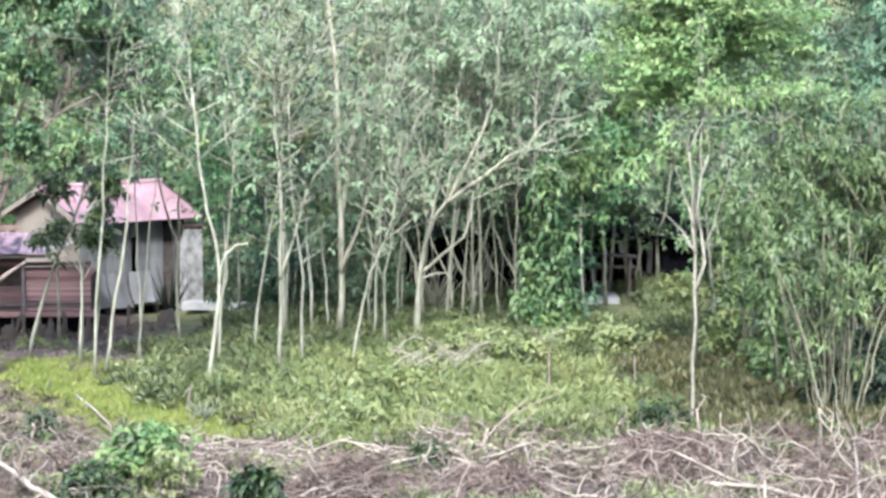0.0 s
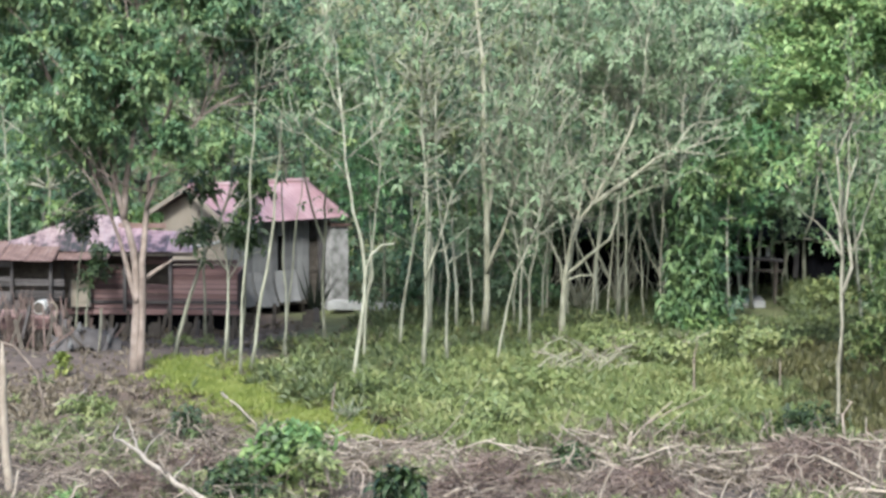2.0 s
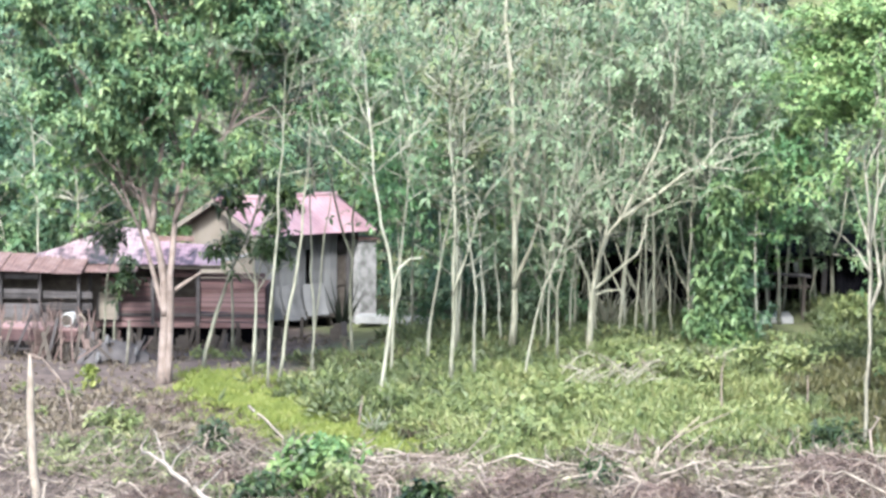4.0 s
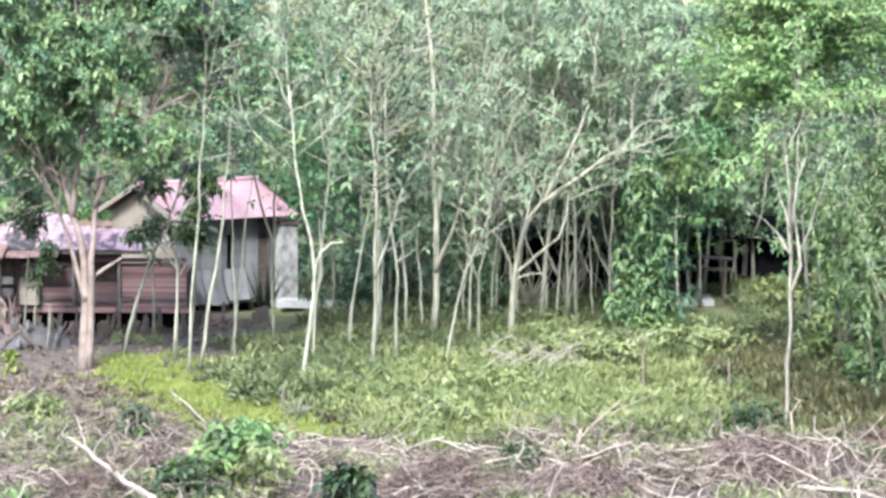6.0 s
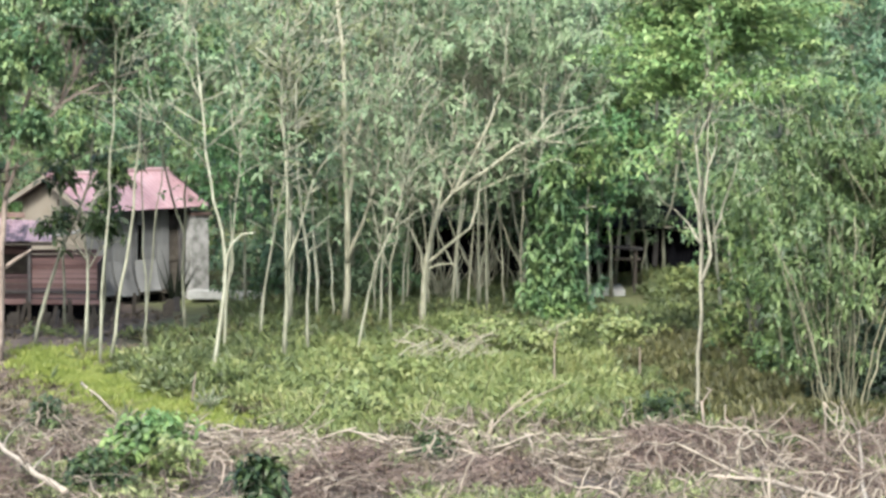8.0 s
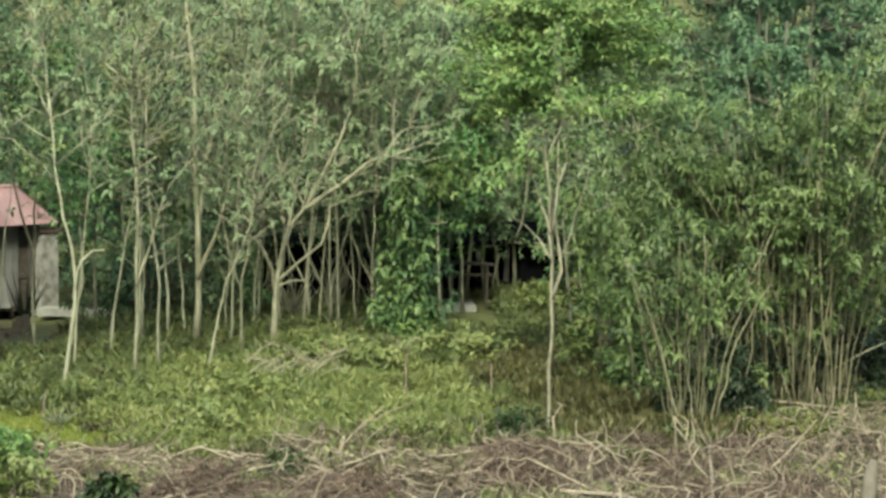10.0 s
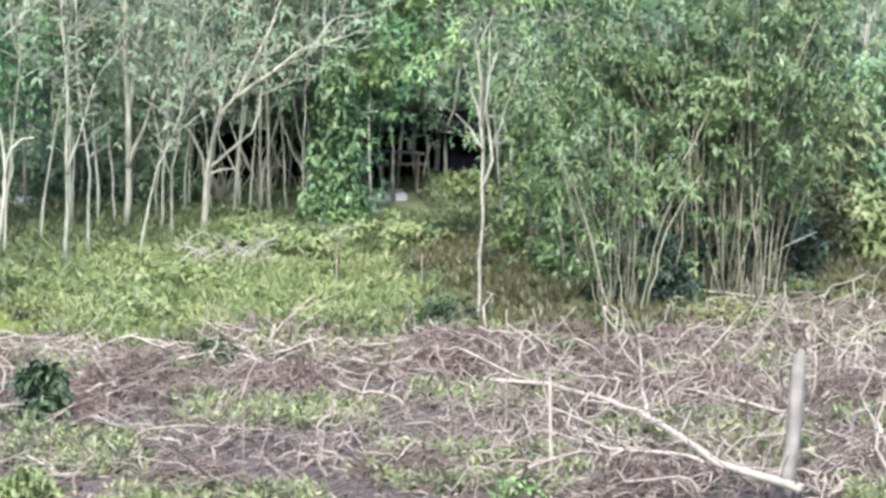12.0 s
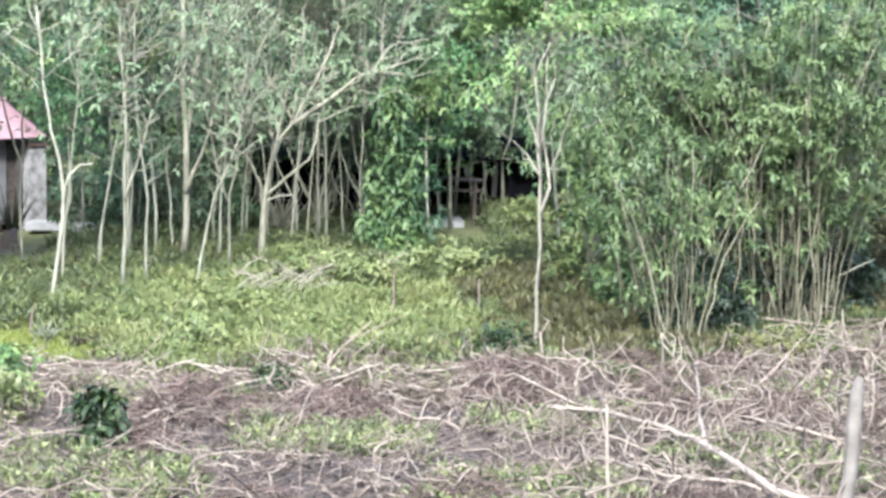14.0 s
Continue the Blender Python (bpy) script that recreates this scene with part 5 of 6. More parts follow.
def grove_edge():
    rng = np.random.default_rng(66)
    for i in range(48):
        x, y = rng.uniform(-7, 4.6), rng.uniform(99.0, 104.6)
        if -1.7 < x < 3.0:
            continue
        shrub("grove_shrub", round(x, 2), round(y, 2), rng.uniform(1.0, 2.0), rng.uniform(1.0, 3.2), ("rubber_leaf", "hazed_leaf", "jungle_leaf")[i % 3], 800 + i,
              "loose pale green shrub among the grove stems", group="grove shrubs", size=0.3, count=320)


grove_edge()
for k, (tx, ty, th) in enumerate(((-0.8, 104.8, 7.2), (1.6, 105.0, 7.0), (2.9, 103.6, 5.2), (4.6, 105.2, 7.2), (6.2, 105.0, 7.6), (10.4, 103.0, 6.4),
                                    (-2.6, 105.0, 5.5), (-4.6, 105.6, 5.2), (-6.2, 106.2, 5.8), (9.2, 100.6, 5.4), (10.8, 97.5, 5.0), (5.0, 103.9, 6.0))):
    o = forest_tree("understory_tree", th, 3.4, "yellow_leaf" if k == 10 else ("jungle_leaf", "dark_leaf", "rubber_leaf")[k % 3], 900 + k, bark="dark_bark" if k > 9 else "bark", size=0.26 if k > 9 else 0.34, bare=0.55, per=7, blobs=26, girth=0.007,
                    label="small leafy tree at the edge of the forest")
    o.matrix_world = pose(tx, ty, ground_z(tx, ty) - 0.1)
    o["group"] = "forest edge trees"

# ---------------------------------------------------------------- meadow
def in_patch(x, y, grow_out=0.0):
    """Bright short grass running from the yard to the meadow's near edge."""
    ax, ay, bx, by = -10.9, 86.0, -5.6, 75.2
    t = min(1, max(0, ((x - ax) * (bx - ax) + (y - ay) * (by - ay)) / ((bx - ax) ** 2 + (by - ay) ** 2)))
    cx, cy = ax + (bx - ax) * t, ay + (by - ay) * t
    return math.hypot(x - cx, (y - cy) * 0.5) < 0.76 + 0.5 * t + 0.34 * math.sin(2.3 * x + 0.9 * y) + 0.3 * math.sin(5.1 * x - 2.2 * y) + 0.16 * math.sin(11 * x + 5 * y) + grow_out


def is_brush(x, y):
    return not in_patch(x, y) and y < 74.2 - 1.6 * smooth01(1, 4, x) * smooth01(9.5, 7.5, x) + 1.2 * math.sin(0.5 * x) + 0.8 * math.sin(1.3 * x + 1) + 3.4 * smooth01(9.8, 11.5, x) + 0.8 * smooth01(11, 14, x) + 0.6 * smooth01(-7, -12, x)


def is_yard(x, y):
    near = x < -8.7 + 0.5 * math.sin(y) + 0.3 * math.sin(2.3 * y) and y > 74
    return (near or x < -6.9 + 0.4 * math.sin(2 * y) and y > 92.5) and not in_patch(x, y)


def scatter(name, count, keep, rng, length, width, material, label, category, box, per=4, lean=0.5, height=0.0, up=0.55):
    g, c = Geo(), []
    while len(c) < count:
        x, y = rng.uniform(box[0], box[1]), rng.uniform(box[2], box[3])
        if keep(x, y):
            c.append((x, y, ground_z(x, y) + rng.uniform(0, height) - 0.02))
    c = np.repeat(np.asarray(c), per, 0)
    c[:, :2] += rng.normal(size=(len(c), 2)) * 0.06
    d = rng.normal(size=c.shape) * lean
    d[:, 2] = np.abs(d[:, 2]) * 0.8 + up
    g.leaves(c, d, length, width, rng)
    tagged(part(name, g, material), label, category, kind="stuff")


rng = np.random.default_rng(3)
meadow = lambda x, y: not is_brush(x, y) and not is_yard(x, y) and not (4.3 < x < 6.5 and 98.5 < y < 104.5) and not (-8.8 < x < -5.4 and 97.5 < y < 103.5)


def weed_lumps(name, count, keep, rng, material, label, box, leaf=0.18, width=0.65, high=0.38):
    """Low domes of leaves."""
    c, d = [], []
    made = 0
    while made < count:
        x, y = rng.uniform(box[0], box[1]), rng.uniform(box[2], box[3])
        if not keep(x, y):
            continue
        made += 1
        s = rng.uniform(0.5, 1.3)
        k = int(46 * s)
        a, q = rng.uniform(0, 2 * math.pi, k), np.sqrt(rng.uniform(0, 1, k))
        px, py = np.cos(a) * q * width * s * 0.6, np.sin(a) * q * width * s * 0.6
        z = ground_z(x, y) + high * s * (1 - q ** 2) * rng.uniform(0.5, 1.0, k)
        c.append(np.stack([x + px, y + py, z], 1))
        v = np.stack([px, py, np.full(k, 0.12)], 1) * 1.6 + rng.normal(size=(k, 3)) * (0.35, 0.35, 0.22)
        d.append(v)
    g = Geo().leaves(np.concatenate(c), np.concatenate(d), leaf * 1.25, leaf * 0.40, rng)
    tagged(part(name, g, material), label, "weeds", kind="stuff")


dull = lambda x, y: math.hypot((x - 8.2) / 2.7, (y - 79.5) / 5.8) < 1 + 0.2 * math.sin(2 * x + y) or math.hypot((x - 7.0) / 2.0, (y - 88.0) / 3.2) < 1 + 0.3 * math.sin(2 * x + y) or math.hypot((x - 17.5) / 2.6, (y - 86) / 6) < 1 + 0.2 * math.sin(2 * x + y)
# mound of pale weeds, coloured as sunlit, in the middle of the meadow; the rest is coloured duller for the grove's
# shade
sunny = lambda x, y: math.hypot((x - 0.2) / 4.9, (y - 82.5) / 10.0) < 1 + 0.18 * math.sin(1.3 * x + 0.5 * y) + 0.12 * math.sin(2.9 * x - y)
scatter("meadow_grass", 5000, lambda x, y: meadow(x, y) and not in_patch(x, y) and (sunny(x, y) or rng.uniform() < 0.4) and not (dull(x, y) and rng.uniform() < 0.75), rng, 0.42, 0.035, M["grass"], "pale green and straw-coloured rough meadow grass", "grass", (-16, 24, 71, 106))
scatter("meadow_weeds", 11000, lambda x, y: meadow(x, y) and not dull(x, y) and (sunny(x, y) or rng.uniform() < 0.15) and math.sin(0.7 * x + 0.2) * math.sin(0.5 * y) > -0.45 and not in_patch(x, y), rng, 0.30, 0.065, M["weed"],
        "low bright leafy weeds in the meadow", "weeds", (-10, 22, 71.5, 103), per=5, lean=1.4, height=0.26, up=0.1)
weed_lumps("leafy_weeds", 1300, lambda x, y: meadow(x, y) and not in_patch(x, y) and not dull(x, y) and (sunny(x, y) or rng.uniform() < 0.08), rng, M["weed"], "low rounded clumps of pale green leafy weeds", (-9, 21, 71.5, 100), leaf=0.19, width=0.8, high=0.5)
scatter("shaded_ferns", 8500, lambda x, y: meadow(x, y) and not in_patch(x, y, rng.uniform(-0.2, 0.4)) and not dull(x, y) and (not sunny(x, y) or rng.uniform() < 0.15), rng, 0.44, 0.06, M["shaded_meadow_leaf"],
        "olive-green ferns and grass under the grove, coloured darker for its shade", "ferns", (-12, 21, 71.5, 105), per=7, lean=1.0, height=0.15, up=0.3)
weed_lumps("shaded_weeds", 900, lambda x, y: meadow(x, y) and not in_patch(x, y) and not dull(x, y) and not sunny(x, y), rng, M["shaded_meadow_leaf"], "low olive-green weed clumps under the grove, coloured darker for its shade", (-10, 21, 71.5, 104), leaf=0.22)
weed_lumps("dull_weeds", 420, lambda x, y: meadow(x, y) and not in_patch(x, y) and (not sunny(x, y) or rng.uniform() < 0.15), rng, M["brown_fern"], "low dull olive weed clumps in the meadow", (-9, 21, 71.5, 100))
weed_lumps("strip_leaves", 560, lambda x, y: is_brush(x, y) and math.sin(0.9 * x + 0.6 * y) + math.sin(0.5 * x - 0.8 * y + 2) > 0.1, rng, M["strip_leaf"],
           "low green leafy weeds growing through cut branches", (-16, 17, 56, 78))
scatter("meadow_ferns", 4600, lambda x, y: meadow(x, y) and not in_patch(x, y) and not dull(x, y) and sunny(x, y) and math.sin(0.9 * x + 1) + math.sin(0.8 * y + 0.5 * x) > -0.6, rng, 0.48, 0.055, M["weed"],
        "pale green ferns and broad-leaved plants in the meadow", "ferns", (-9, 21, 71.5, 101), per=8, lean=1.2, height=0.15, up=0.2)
scatter("straw_ferns", 380, lambda x, y: meadow(x, y) and not in_patch(x, y) and sunny(x, y) and (math.hypot((x - 2.0) / 1.6, (y - 86) / 4) < 1 or math.sin(1.9 * x + 0.3 * y) + math.sin(0.9 * y + 2) > 1.1), rng, 0.45, 0.10, M["straw_leaf"],
        "yellowing fern fronds in the meadow", "ferns", (-9, 21, 71.5, 96), per=9, lean=1.5, height=0.15, up=0.3)
scatter("brown_ferns", 6000, dull, rng, 0.42, 0.09, M["brown_fern"], "dull brown-green dying ferns beside the bamboo", "ferns", (4.5, 21, 72, 93), per=7, lean=0.9, height=0.25)
scatter("meadow_litter", 2600, lambda x, y: meadow(x, y) and (math.hypot((x - 7.2) / 2.6, (y - 85) / 6) < 1 or math.hypot((x + 2.5) / 3, (y - 78) / 2) < 1 or math.hypot((x + 9) / 3, (y - 93) / 3) < 1), rng,
        0.24, 0.08, M["litter"], "dry brown leaves and stalks among the meadow grass", "leaf litter", (-13, 11, 75, 97), per=4, lean=0.9, height=0.2)
scatter("lawn_patch", 8500, lambda x, y: in_patch(x, y, 0.7 * (rng.uniform(-1, 1) + rng.uniform(-1, 1))), rng, 0.19, 0.04, M["bright_grass"], "bright yellow-green short grass patch", "grass", (-14, -3, 70, 92), per=4)
scatter("yard_litter", 7000, lambda x, y: is_yard(x, y) and rng.uniform() > smooth01(80, 88, y) * 0.9, rng, 0.18, 0.08, M["pale_litter"], "dry leaf litter on the bare yard", "leaf litter", (-22, -6.5, 73, 99), per=3, lean=1.5, up=0.15)
weed_lumps("yard_weeds", 20, lambda x, y: is_yard(x, y) and math.sin(1.1 * x) + math.sin(0.7 * y) > 0.2, rng, M["weed"], "scattered low weeds on the bare yard", (-20, -7, 74, 94), 0.18)


# ---------------------------------------------------------------- cleared strip
def brush():
    rng = np.random.default_rng(9)
    g, thin = Geo(), Geo()
    made = 0
    while made < 11000:
        x, y = rng.uniform(-19, 20), rng.uniform(55, 80)
        if abs(x) > y * 0.24 or not is_brush(x, y):
            continue
        made += 1
        ln = rng.uniform(0.4, 1.7)
        a = rng.uniform(0, math.pi * 2)
        z = ground_z(x, y) + abs(rng.normal()) * (0.18 + 0.22 * max(0, math.sin(0.8 * x + 2) * math.sin(0.7 * y)))
        p0 = np.array((x, y, z))
        p1 = p0 + np.array((math.cos(a) * ln, math.sin(a) * ln * 0.8, rng.normal() * 0.36 * ln))
        pts = wander(p0, p1, 3, 0.07 * ln, rng)
        r = rng.choice((0.007, 0.010, 0.016, 0.024), p=(0.50, 0.34, 0.125, 0.035))
        (g if r > 0.012 else thin).tube(pts, np.linspace(r, r * 0.5, 3), 3)
    tagged(part("dead_sticks", g, M["dead_wood"]), "pale dry cut sticks strewn over the cleared strip", "sticks", kind="stuff")
    tagged(part("dry_twigs", thin, M["twig"]), "tangled brown twigs over the cleared strip", "twigs", kind="stuff")


brush()


def crooked_sticks():
    rng = np.random.default_rng(19)
    g, pale, made = Geo(), Geo(), 0
    while made < 2300:
        x, y = rng.uniform(-17, 18), rng.uniform(55.5, 79)
        if abs(x) > y * 0.23 or not is_brush(x, y) or rng.uniform() > 0.35 + 0.65 * smooth01(0, 8, x):
            continue
        made += 1
        a, ln = rng.uniform(0, math.pi * 2), rng.uniform(0.35, 1.25) * (1 + 0.4 * smooth01(2, 6, x))
        p0 = np.array((x, y, ground_z(x, y) + rng.uniform(0.0, 0.25)))
        p1 = p0 + np.array((math.cos(a) * ln, math.sin(a) * ln * 0.7, rng.uniform(-0.1, 0.75) * ln * 0.6))
        if made % 3 == 1:
            p1 = p0 + np.array((0.35 * math.cos(a), 0.3 * math.sin(a), rng.uniform(0.5, 0.9))) * ln * 0.75
        t = np.linspace(0, 1, 8)[:, None]
        pts = p0 * (1 - t) + p1 * t + np.sin(math.pi * t) * rng.normal(size=3) * 0.11 * ln + np.sin(2 * math.pi * t) * rng.normal(size=3) * 0.06 * ln
        pts += np.sin(3 * math.pi * t) * rng.normal(size=3) * 0.05 * ln + rng.normal(size=(8, 3)) * 0.022 * ln
        if made % 4 == 0:
            pts = p0 + (pts - p0) * 1.45
        (pale if made % 4 == 0 else g).tube(pts, np.linspace(1, 0.4, 8) * rng.uniform(0.016, 0.036) * (1.3 if made % 4 == 0 else 0.9), 4)
    tagged(part("crooked_sticks", g, M["dead_wood"], smooth=True), "crooked grey dead sticks standing up from the brush", "sticks", kind="stuff")
    tagged(part("pale_sticks", pale, M["pale_wood"], smooth=True), "crooked pale peeled sticks standing up from the brush", "sticks", kind="stuff")


crooked_sticks()


def edge_sticks():
    """A band of bleached cut sticks lying along the foot of the meadow."""
    rng = np.random.default_rng(20)
    g = Geo()
    for i in range(210):
        x = rng.uniform(-7.2, 4.2)
        y = 71.4 + 0.7 * math.sin(0.9 * x) + rng.normal() * 1.0
        ln, a = rng.uniform(0.4, 1.5), rng.normal() * 0.6
        p0 = np.array((x, y, ground_z(x, y) + rng.uniform(0.03, 0.3)))
        p1 = p0 + np.array((math.cos(a) * rng.choice((-1, 1)), math.sin(a), rng.uniform(-0.05, 0.4))) * ln
        g.tube(wander(p0, p1, 6, 0.028 * ln, rng), np.linspace(1, 0.45, 6) * rng.uniform(0.018, 0.045), 4)
    tagged(part("bleached_sticks", g, M["bleached_wood"], smooth=True), "bleached cut sticks heaped along the foot of the meadow", "sticks", kind="stuff")


edge_sticks()
scatter("strip_weeds", 9000, lambda x, y: is_brush(x, y) and math.sin(0.9 * x + 0.6 * y) + math.sin(0.5 * x - 0.8 * y + 2) > 0.3, rng, 0.2, 0.08, M["strip_leaf"],
        "green regrowth among the cut branches", "weeds", (-18, 18, 55, 79), per=4, lean=0.8, height=0.25)
scatter("strip_litter", 5000, is_brush, rng, 0.16, 0.07, M["litter"], "dry brown leaf litter on the cleared strip", "leaf litter", (-18, 20, 55, 80), per=2, lean=1.5, height=0.1)


scatter("dry_stalks", 2600, lambda x, y: is_brush(x, y) and y > 69.8 + math.sin(1.7 * x) + 0.8 * math.sin(3.1 * x), rng, 0.36, 0.035, M["pale_litter"], "short pale dry stalks at the meadow edge", "stalks",
        (-7, 6, 68, 77), per=3, lean=0.35, height=0.1)


def branch(points, r, seed, label="pale dead branch lying on the cleared strip", wood="pale_wood"):
    """A crooked dead branch through the points, with side twigs."""
    rng = np.random.default_rng(seed)
    p = np.asarray(points)
    o = p[0].copy()
    e = thing("fallen_branch", *o, label, "branch", "fallen branches")
    fine = [p[0]]
    for a, b in zip(p, p[1:]):
        fine += list(wander(a, b, 5, 0.010 * np.linalg.norm(b - a), rng)[1:])
    fine = np.asarray(fine) - o
    limb = part("limb", Geo().tube(fine, np.linspace(r, r * 0.45, len(fine)), 6), M[wood], e, smooth=True)
    for i in range(max(2, len(fine) // 3)):
        q = fine[rng.integers(1, len(fine))]
        end = q + rng.normal(size=3) * (0.35, 0.35, 0.2) + np.array((0, 0, 0.12))
        part("twig", Geo().tube(wander(q, end, 4, 0.03, rng), np.linspace(r * 0.4, r * 0.15, 4), 4), M["dead_wood"], limb)


def stake(points, r, seed, label="thin pale dead stem standing in the brush", wood="pale_wood"):
    """A dead upright stem with a broken, pointed top."""
    rng = np.random.default_rng(seed)
    p = np.asarray(points)
    o = p[0].copy()
    e = thing("standing_deadwood", *o, label, "deadwood", "standing deadwood")
    fine = [p[0]]
    for a, b in zip(p, p[1:]):
        fine += list(wander(a, b, 4, 0.015 * np.linalg.norm(b - a), rng)[1:])
    fine = np.asarray(fine) - o
    rad = np.linspace(r, r * 0.75, len(fine)) * rng.uniform(0.86, 1.12, len(fine))
    rad[0] *= 1.25
    rad[-1] *= 0.35
    part("stem", Geo().tube(fine, rad, 7), M[wood], e, smooth=True)


def twig_pile(x, y, w, h, seed):
    rng = np.random.default_rng(seed)
    w, h = 1.2 * w, 1.15 * h
    e = thing("twig_pile", x, y, ground_z(x, y), "heap of tangled brown dry twigs on the cleared strip", "twig pile", "twig piles")
    g, lv, c = Geo(), Geo(), []
    for i in range(int(250 * w)):
        a, q = rng.uniform(0, 2 * math.pi), math.sqrt(rng.uniform(0, 1))
        z = h * (1 - q * q) * rng.uniform(0.1, 1.0)
        p0 = np.array((math.cos(a) * q * w / 2, math.sin(a) * q * w * 0.4, z))
        d = rng.normal(size=3) * (1, 0.8, 0.5)
        d *= rng.uniform(0.25, 0.7) / np.linalg.norm(d)
        g.tube(wander(p0 - d / 2, p0 + d / 2, 3, 0.04, rng), (0.011, 0.008, 0.005), 3)
        c.append(p0)
    tagged(part("twig_mass", g, M["brown_twig"], e), kind="stuff")
    k = np.asarray(c)[rng.integers(0, len(c), int(150 * w))]
    lv.leaves(k, rng.normal(size=k.shape), 0.13, 0.05, rng)
    tagged(part("dry_foliage", lv, M["brown_leaf"], e), kind="stuff")


def spiky_plant(x, y, leaf="grey_leaf", tall=0.55, seed=6, label="grey-green rosette plant with stiff pointed leaves", n=22, steep=0.3):
    rng = np.random.default_rng(seed)
    e = thing("spiky_plant", x, y, ground_z(x, y), label, "plant")
    for i in range(n):
        a, el = rng.uniform(0, 2 * math.pi), rng.uniform(steep, 1.3 if steep < 0.5 else 1.5)
        d = np.array((math.cos(a) * math.cos(el), math.sin(a) * math.cos(el), math.sin(el)))
        ln = tall * rng.uniform(0.75, 1.25)
        g = Geo().tube([d * 0.03, d * ln * 0.5 + (0, 0, 0.04), d * ln], (0.025, 0.022, 0.002), 4)
        part("leaf", g, M[leaf], e)


branch([(-7.62, 62.05, 0.78), (-8.12, 63.3, 0.79), (-9.41, 66.25, 0.89), (-10.73, 70.55, 0.63)], 0.085, 500, label='long pale dead log lying among dry twigs', wood='bleached_wood')
branch([(-9.77, 67.7, 0.8), (-10.38, 71.0, 0.65), (-10.86, 73.2, 0.76)], 0.036, 501, wood='bleached_wood')
branch([(-10.65, 70.3, 0.62), (-10.86, 71.25, 0.67), (-10.91, 72.65, 0.71)], 0.032, 502, wood='bleached_wood')
branch([(-8.56, 64.25, 0.83), (-8.54, 65.65, 0.85), (-8.49, 67.25, 0.85)], 0.029, 503, wood='bleached_wood')
branch([(-9.51, 66.7, 0.86), (-9.88, 70.95, 0.6), (-9.73, 72.25, 0.65)], 0.024, 504, wood='bleached_wood')
branch([(-13.6, 79.25, 0.1), (-13.31, 80.35, 0.12), (-13.3, 82.55, 0.08)], 0.05, 505, wood='bleached_wood')
branch([(-9.54, 81.3, 0.18), (-8.87, 79.3, 0.12), (-7.85, 76.4, -0.04)], 0.044, 506, label='thin pale pole lying on the bright grass', wood='bleached_wood')
stake([(-12.32, 66.0, -0.18), (-12.41, 66.05, 1.49), (-12.46, 66.1, 3.42)], 0.1, 507, label='tall pale dead trunk standing in the clearing', wood='pale_wood')
stake([(-13.91, 79.7, -0.27), (-14.12, 79.75, 0.82), (-14.71, 79.8, 1.54), (-15.21, 79.85, 1.69)], 0.033, 508, wood='dead_wood')
stake([(-6.47, 78.65, -0.08), (-6.35, 78.7, 0.87)], 0.032, 509, wood='dead_wood')
stake([(-0.44, 88.3, -0.25), (-0.48, 88.35, 0.56)], 0.046, 510, wood='dead_wood')
stake([(0.28, 87.6, -0.24), (0.27, 87.65, 0.75)], 0.031, 511, wood='dead_wood')
branch([(-1.27, 87.1, 0.08), (-0.82, 87.3, 0.22), (-0.37, 87.5, 0.3)], 0.027, 512, label='pale cut stem lying on the meadow weeds', wood='pale_bark')
branch([(-0.99, 85.85, 0.13), (-0.41, 86.05, 0.42), (0.17, 86.25, 0.64)], 0.027, 513, label='pale cut stem lying on the meadow weeds', wood='pale_bark')
branch([(-0.29, 85.45, 0.15), (0.17, 85.65, 0.55), (0.64, 85.85, 0.89)], 0.027, 514, label='pale cut stem lying on the meadow weeds', wood='pale_bark')
branch([(0.02, 84.8, 0.17), (0.52, 85.0, 0.6), (1.02, 85.2, 0.97)], 0.027, 515, label='pale cut stem lying on the meadow weeds', wood='pale_bark')
branch([(-0.69, 88.05, 0.08), (-0.14, 88.25, 0.43), (0.42, 88.45, 0.71)], 0.028, 516, label='pale cut stem lying on the meadow weeds', wood='pale_bark')
branch([(-1.71, 87.35, 0.04), (-1.24, 87.55, 0.05), (-0.77, 87.75, -0.01)], 0.027, 517, label='pale cut stem lying on the meadow weeds', wood='pale_bark')
branch([(0.33, 86.55, 0.16), (0.65, 86.75, 0.41), (0.96, 86.95, 0.59)], 0.027, 518, label='pale cut stem lying on the meadow weeds', wood='pale_bark')
branch([(-0.74, 84.0, 0.35), (-0.43, 84.2, 0.28), (-0.13, 84.4, 0.15)], 0.026, 519, label='pale cut stem lying on the meadow weeds', wood='pale_bark')
branch([(-1.18, 88.5, 0.13), (-0.74, 88.7, 0.34), (-0.3, 88.9, 0.49)], 0.028, 520, label='pale cut stem lying on the meadow weeds', wood='pale_bark')
branch([(-0.43, 83.95, 0.21), (0.06, 84.15, 0.48), (0.55, 84.35, 0.7)], 0.026, 521, label='pale cut stem lying on the meadow weeds', wood='pale_bark')
branch([(0.56, 84.6, 0.2), (0.82, 84.8, 0.46), (1.09, 85.0, 0.66)], 0.027, 522, label='pale cut stem lying on the meadow weeds', wood='pale_bark')
branch([(-1.51, 84.65, 0.18), (-1.05, 84.85, 0.19), (-0.59, 85.05, 0.13)], 0.027, 523, label='pale cut stem lying on the meadow weeds', wood='pale_bark')
branch([(-0.6, 85.45, 0.77), (-0.52, 85.65, 0.47), (-0.44, 85.85, 0.1)], 0.027, 524, label='pale cut stem lying on the meadow weeds', wood='pale_bark')
